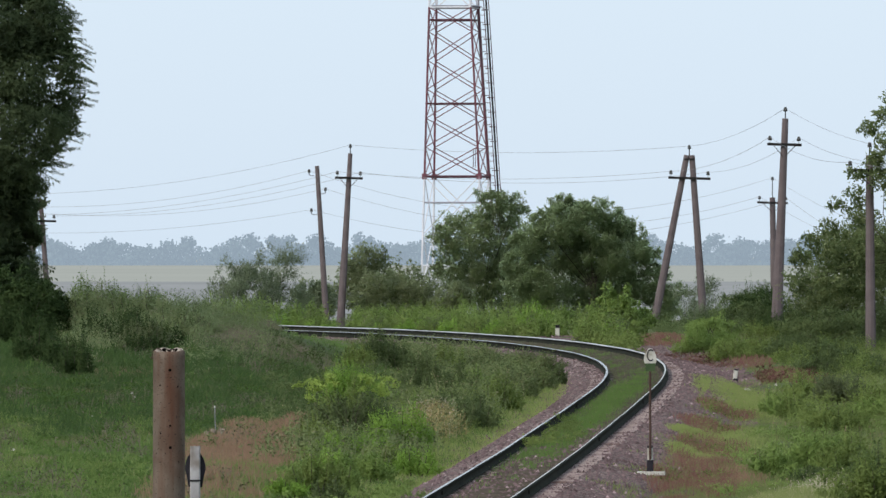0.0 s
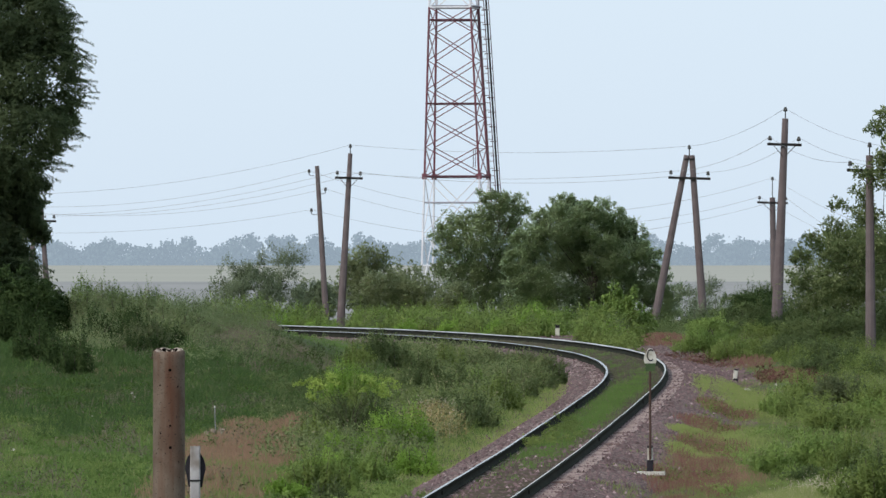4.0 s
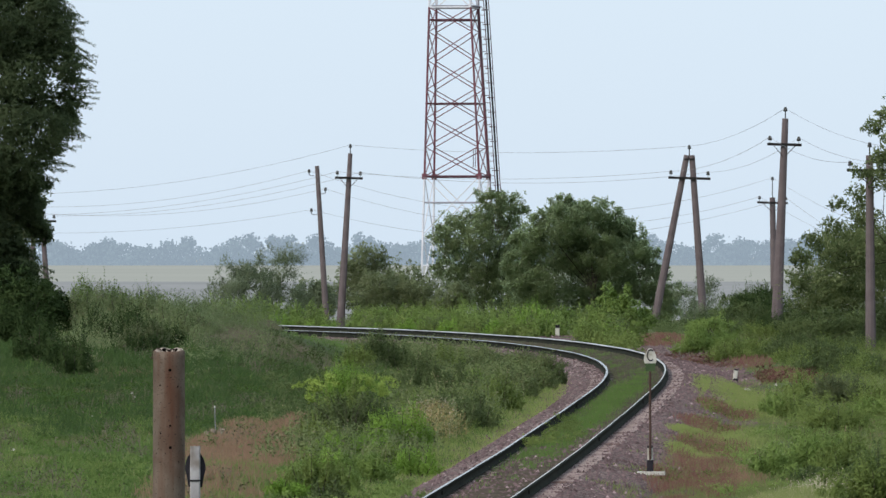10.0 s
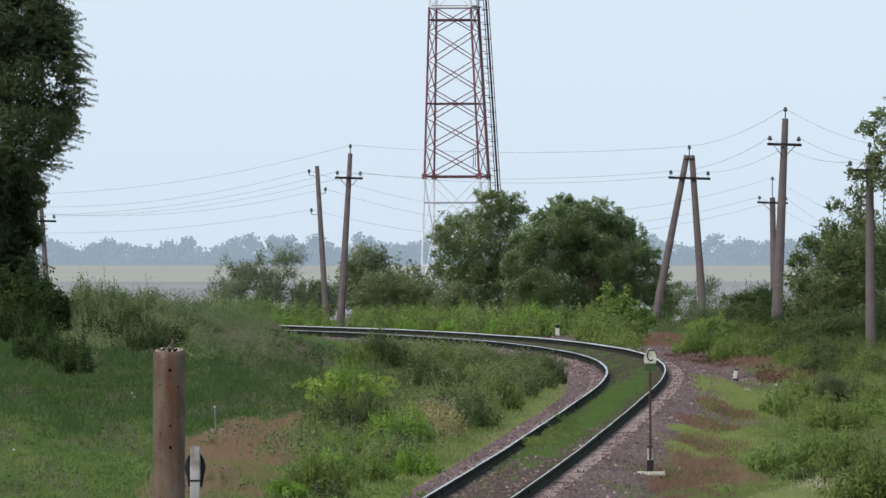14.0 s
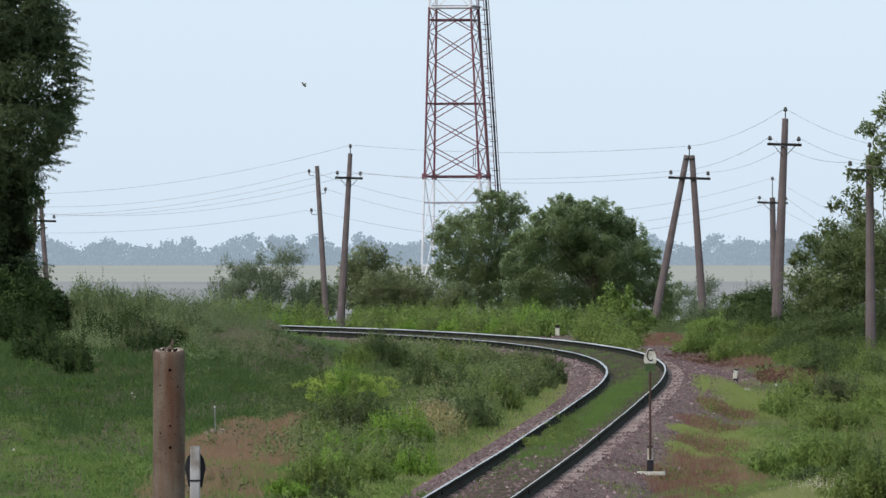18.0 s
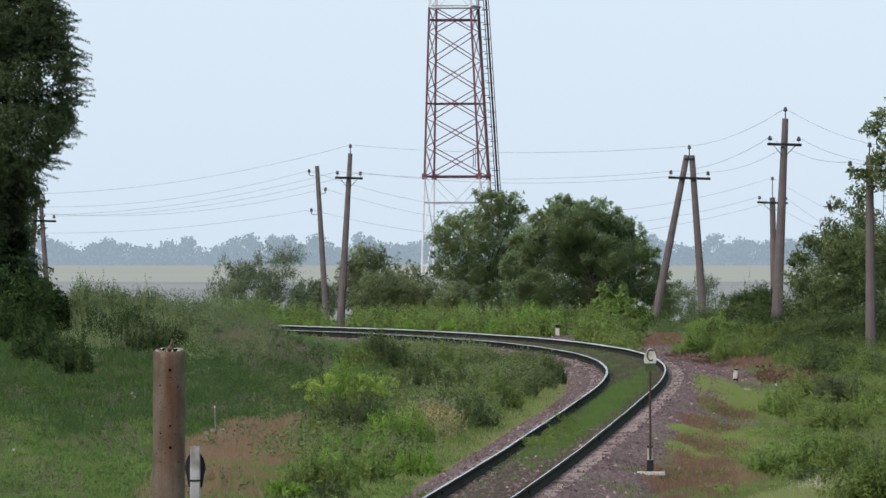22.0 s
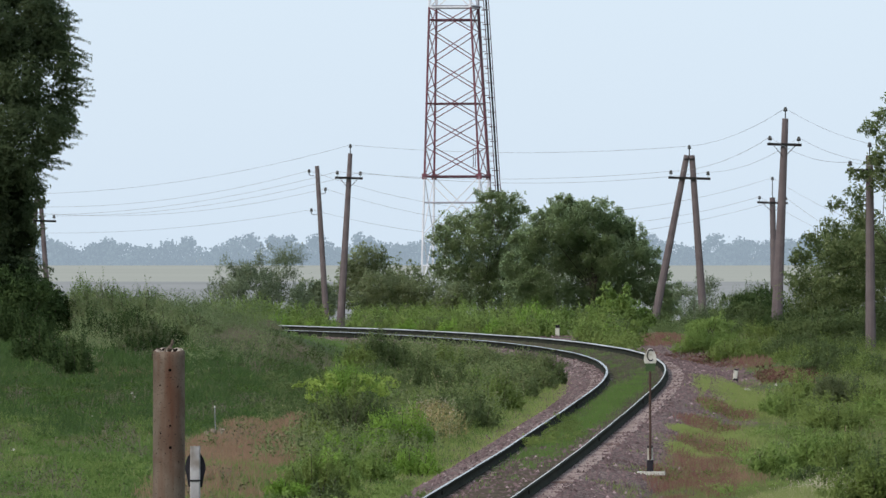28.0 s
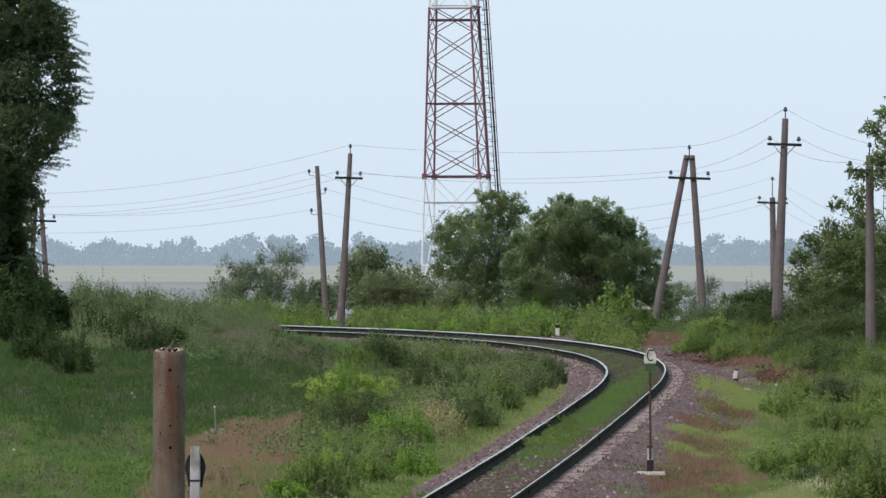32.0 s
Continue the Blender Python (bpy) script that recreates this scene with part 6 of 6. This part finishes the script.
def build_concrete_post():
    x, y = -1.94, 64.0
    z = float(ground(x, y)) - 0.3
    top = 4.1 - 187 * 64 / 16000
    g = thing("concrete_post", (x, y, z), "thick brown concrete post with a broken hollow top", "post")
    h = top - z
    rng = random.Random(8)
    n = 28
    r = 0.112
    sh = Shape()
    vs = []
    rings = [(0, r + 0.004, 0), (h * 0.5, r + 0.003, 0), (h - 0.06, r, 0), (h - 0.022, r * 0.985, 0.2), (h - 0.006, r * 0.93, 0.6), (h, r * 0.80, 1.0), (h - 0.004, r * 0.60, 1.0), (h - 0.03, r * 0.48, 0.8), (h - 0.12, r * 0.42, 0)]
    for zz, rr, jag in rings:
        for j in range(n):
            a = 2 * math.pi * j / n
            chip = jag * (0.030 * max(0, math.cos(a + 1.75)) ** 0.6 + 0.003 * math.sin(5 * a + 1) + rng.uniform(-0.006, 0.006))
            vs.append((rr * math.cos(a), rr * math.sin(a), zz - chip))
    fs = []
    for i in range(len(rings) - 1):
        for j in range(n):
            a, b = i * n + j, i * n + (j + 1) % n
            fs.append((a, b, b + n, a + n))
    fs.append(tuple((len(rings) - 1) * n + j for j in range(n)))
    shaft_faces = [f for f in fs if max(f) < 5 * n]
    part("shaft", Shape().add(vs[:5 * n], shaft_faces), M_POST, g, smooth=True)
    rim_faces = [tuple(i - 4 * n for i in f) for f in fs if min(f) >= 4 * n and max(f) < 7 * n]
    part("broken_rim", Shape().add(vs[4 * n:7 * n], rim_faces), M_RIM, g, "pale broken concrete rim of the hollow")
    # Near-black paint for the shade inside the hollow and the holes.
    M_HOLE_SHADE = mat("hole", (0.004, 0.003, 0.003), (0.01, 0.008, 0.007), rough=1.0, spec=0.0)
    part("hollow", Shape().add(vs[6 * n:], [tuple(i - 6 * n for i in f) for f in fs if min(f) >= 6 * n]), M_HOLE_SHADE, g, "hollow inside the post, its shade painted near black")
    for fx, fy, fr in ((-0.045, -0.055, 0.4), (-0.012, -0.062, 1.1), (0.022, -0.060, 2.0), (-0.065, -0.03, 2.6)):
        part("fragment", Shape().box((fx, fy, h - 0.022), (0.030, 0.016, 0.010), Matrix.Rotation(fr, 3, "Y"), 0.003), M_RIM, g)
    # Black discs on the surface stand in for shaded bolt holes.
    for px, pz, rad in ((0.01, 0.152, 0.011), (0.012, 0.545, 0.008), (0.012, 0.70, 0.011), (-0.06, 0.26, 0.006), (0.065, 0.27, 0.006), (-0.055, 0.60, 0.006), (0.07, 0.80, 0.006)):
        ya = -math.sqrt(r * r - px * px) - 0.001
        ring = [(px + rad * math.cos(a), ya - 0.002, h - pz + rad * math.sin(a)) for a in [2 * math.pi * j / 10 for j in range(10)]]
        part("bolt_hole_disc", Shape().add(ring + [(q[0], ya + 0.05, q[2]) for q in ring], [tuple(range(10))] + [(i, (i + 1) % 10, (i + 1) % 10 + 10, i + 10) for i in range(10)]), M_HOLE_SHADE, g)
    part("wire_loop", Shape().tube([(-0.03, -0.02, h - 0.03), (-0.075, -0.05, h + 0.004), (-0.115, -0.06, h - 0.02), (-0.118, -0.055, h - 0.08)], 0.0035, 5), M_RUSTBAR, g)
    return (x, y, z + h)


M_RIM = mat("broken_concrete", (0.26, 0.21, 0.17), (0.42, 0.36, 0.30), scale=30, fine=160, rough=0.95, c3=(0.05, 0.04, 0.03), coarse=38)
M_RUBBLE = mat("rubble", (0.20, 0.155, 0.12), (0.40, 0.33, 0.27), scale=12, fine=70, rough=0.95, bump=0.5)


def marker_post(x, y, tall, label):
    z = float(surface(np.array(x), np.array(y))) - 0.05
    g = thing("marker_post", (x, y, z), label, "marker post", "small marker posts")
    part("stub", Shape().box((0, 0, tall * 0.38), (0.15, 0.15, tall * 0.76), None, 0.02), M_PAINT, g)
    part("cap", Shape().box((0, 0, tall * 0.86), (0.152, 0.152, tall * 0.20), None, 0.03), M_BLACK, g, "black painted top")
    return g


def build_small_things():
    marker_post(4.03, 318.0, 0.56, "short white marker post with a black top beyond the rails")
    x, y = 8.09, 250.0
    z = float(surface(np.array(x), np.array(y))) - 0.05
    g = thing("marker_post", (x, y, z), "short white marker post with a black foot on the verge", "marker post", "small marker posts")
    part("stub", Shape().box((0, 0, 0.29), (0.12, 0.12, 0.24), Matrix.Rotation(0.1, 3, "Y"), 0.02), M_PAINT, g)
    part("stub_foot", Shape().box((0, 0, 0.10), (0.125, 0.125, 0.18), None, 0.02), M_BLACK, g, "black painted foot")
    part("cap", Shape().box((0.012, 0, 0.425), (0.124, 0.124, 0.04), Matrix.Rotation(0.1, 3, "Y"), 0.03), M_BLACK, g, "black painted top")
    slab = part("concrete_slab", Shape().box((0, 0, 0.03), (0.26, 0.2, 0.07), Matrix.Rotation(0.12, 3, "Y"), 0.03), M_PAINT, at=(8.19, 245.0, float(surface(np.array(8.19), np.array(245.0)))))
    tagged(slab, "whitewashed slab lying in the grass", "slab")
    # stake beside a heap of rubble
    x, y = -4.94, 196.0
    z = float(ground(x, y))
    g = thing("stake", (x, y, z), "thin grey metal stake standing in the grass", "stake")
    part("rod", Shape().tube([(0.03, 0, -0.05), (0.0, 0, 0.3), (-0.01, 0, 0.62)], 0.009, 6), M_GREY, g)
    part("tip", Shape().tube([(-0.01, 0, 0.62), (-0.012, 0, 0.66)], 0.018, 6), M_PAINT, g)
    rng = random.Random(4)
    for i in range(9):
        b = Shape()
        s = rng.uniform(0.06, 0.12)
        b.box((0, 0, s * 0.3), (s * 1.5, s, s * 0.8), Matrix.Rotation(rng.uniform(0, 3), 3, "Z") @ Matrix.Rotation(rng.uniform(-0.4, 0.4), 3, "X"), s * 0.25)
        px, py = x + rng.uniform(-0.20, 0.20), y - 0.3 + rng.uniform(-0.2, 0.2)
        o = part("rubble", b, M_RUBBLE, at=(px, py, float(ground(px, py)) + (0.11 if i > 4 else 0.05)))
        tagged(o, "pale broken lump of concrete in dry grass", "rubble", "rubble heap")
    for X, py, s in ((-7.37, 214, 0.035), (-7.23, 212, 0.03), (-7.84, 202, 0.02), (-6.86, 192, 0.02), (-8.74, 184, 0.03), (8.07, 311, 0.05), (9.00, 244, 0.045)):
        o = part("litter", Shape().box((0, 0, s), (s * 1.2, s, s * 1.4), Matrix.Rotation(0.4, 3, "Y"), s * 0.2), M_PAINT, at=(X, py, float(surface(np.array(X), np.array(float(py)))) + 0.12))
        tagged(o, "small white scrap lying in the grass", "litter", "white scraps")


def build_lizard(rim):
    """A small lizard that climbs out of the hollow post."""
    x, y, z = rim
    K = 1.3
    g = thing("lizard", (x, y, z), "small brown lizard climbing onto the broken post top", "lizard")
    part("body", Shape().tube([(-0.048, -0.02, -0.020), (-0.02, -0.02, -0.008), (0.0, -0.02, 0.008), (0.016, -0.02, 0.026)], [0.006, 0.012, 0.013, 0.009], 10), M_SKIN, g, smooth=True)
    part("head", Shape().tube([(0.014, -0.02, 0.022), (0.020, -0.02, 0.036), (0.022, -0.02, 0.050), (0.020, -0.02, 0.060)], [0.008, 0.0095, 0.007, 0.002], 10), M_SKIN, g, smooth=True)
    part("tail", Shape().tube([(-0.046, -0.02, -0.020), (-0.075, -0.02, -0.018), (-0.092, -0.02, -0.026)], [0.006, 0.004, 0.0015], 8), M_SKIN, g, smooth=True)
    for k, (px, pz) in enumerate(((0.008, 0.012), (-0.034, -0.014))):
        for side in (-1, 1):
            part("leg", Shape().tube([(px, -0.02 + side * 0.01, pz), (px + 0.012, -0.02 + side * 0.024, pz - 0.004), (px + 0.016, -0.02 + side * 0.026, pz - 0.022)], [0.0045, 0.0035, 0.002], 6), M_SKIN, g)
    for ob in g.children:
        ob.data.transform(Matrix.Scale(K, 4))
    return g


def build_insect():
    g = thing("insect", (0, 0, 0), "small dark flying insect crossing the sky", "insect")
    part("body", Shape().tube([(-0.0042, 0, 0.0042), (-0.0015, 0, 0.0014), (0.0014, 0, -0.0018), (0.0034, 0, -0.0042)], [0.0008, 0.0019, 0.0022, 0.0008], 8), M_CHITIN, g, smooth=True)
    for k in (-1, 1):
        part("wing", Shape().add([(0, 0, 0.0005), (0.0022, 0.0008 * k, 0.0030), (0.0050, 0.0012 * k, 0.0010), (0.0020, 0.0006 * k, -0.0010), (0, 0.0006, 0.0003), (0.0022, 0.0008 * k + 0.0002, 0.0028)],
                             [(0, 1, 2, 3), (3, 2, 5, 4)]), M_CHITIN, g)
    for ob in g.children:
        ob.data.transform(Matrix.Scale(0.5, 4))
    return g


build_front_sign()
build_back_sign()
RIM = build_concrete_post()
build_small_things()
LIZARD = build_lizard(RIM)
INSECT = build_insect()


# ---- what moves ----
WINDS = {
    "east": ((0, 1, 2, 3, 4.5, 6, 7, 8, 9, 10, 11, 12, 13, 14, 17, 18, 19, 20, 22, 25, 28, 30, 32),
             (0.05, 0.0, 0.02, 0.1, 0.55, 0.75, 1.0, 1.0, 0.65, 0.3, 0.28, 0.05, -0.05, 0.0, 0.1, 0.0, 0.0, 0.05, 0.05, 0.0, 0.05, -0.02, 0.12)),
    "middle": ((0, 1, 2, 3, 3.5, 5.5, 6, 7, 8, 9, 10, 11, 12, 13, 14, 17, 18, 19, 20, 20.5, 21, 22, 22.5, 23, 24, 25, 27.5, 28, 29, 30, 31, 32),
               (-0.2, -0.4, 0.2, 0.1, 0.8, 1.0, 1.0, 0.6, 0.3, 0.1, -0.3, 0.3, 0.1, 0.1, -0.2, 0.2, 0.0, 0.2, -0.4, -1.3, -1.2, -1.0, -0.2, -0.4, -0.9, -0.6, -0.7, -0.3, -0.7, 0.3, 0.3, 0.1)),
    "west": ((0, 3, 6, 9, 13, 16, 17, 19, 21, 23, 25, 28, 30, 32), (0.0, 0.1, 0.1, 0.25, 0.1, -0.3, -0.6, -1.0, -0.8, -0.5, -0.7, -0.6, -0.7, -0.9)),
}


def motions():
    times = [i * 0.5 for i in range(65)]
    for ob, hub, amount, seed, wind in SWAY:
        rng = random.Random(seed)
        f1, f2, a1, a2 = rng.uniform(0.28, 0.42), rng.uniform(0.6, 0.9), rng.uniform(0, 6.28), rng.uniform(0, 6.28)
        k = math.degrees(amount)
        rows = []
        for t in times:
            g = float(np.interp(t, *WINDS[wind]))
            s = g + 0.14 * math.sin(6.283 * f1 * t + a1) + 0.08 * math.sin(6.283 * f2 * t + a2)
            q = 0.12 * math.sin(6.283 * f2 * t + a1)
            rows.append((t, pose(*hub, q * k, s * k, 0)))
        walk(ob, rows)
    for i, (ob, root) in enumerate(SPRAYS):
        rows = []
        for t in times[::2]:
            g = float(np.interp(t, *WINDS["west"]))
            rows.append((t, pose(root[0] + 0.024 * g * root[2], root[1], root[2], 0, 5 * g + 3 * math.sin(2.1 * t + i), 2.5 * math.sin(1.7 * t + 2 * i))))
        walk(ob, rows)
    x, y, z = RIM
    down, up = pose(x - 0.012, y, z - 0.075, 0, 20, 0), pose(x - 0.002, y, z - 0.012, 0, 0, 0)
    walk(LIZARD, [(0, down), (10.4, down), (10.8, pose(x - 0.004, y, z - 0.045, 0, 10, 0)), (11.0, pose(x - 0.003, y, z - 0.03, 0, 4, 0)), (11.4, up), (14.0, up), (14.6, pose(x - 0.002, y, z - 0.014, 0, 3, 0)), (19.0, up), (22.0, pose(x - 0.002, y, z - 0.013, 0, -3, 0)), (28.0, up), (32.0, pose(x - 0.002, y, z - 0.014, 0, 2, 0))])
    walk(INSECT, [(0, pose(*(-2.892, 8.00, 5.815))), (17.5, pose(*(-1.323, 8.00, 6.140))), (17.7, pose(*(-0.844, 8.00, 5.380))), (17.8, pose(*(-0.604, 8.00, 5.000))), (17.9, pose(*(-0.363, 8.00, 4.620))), (18.0, pose(*(-0.123, 8.00, 4.240))), (18.1, pose(*(0.117, 8.00, 3.860))), (18.2, pose(*(0.356, 8.00, 3.480))), (18.5, pose(*(1.208, 8.00, 3.115))), (32.0, pose(*(4.108, 8.00, 3.565)))])


motions()
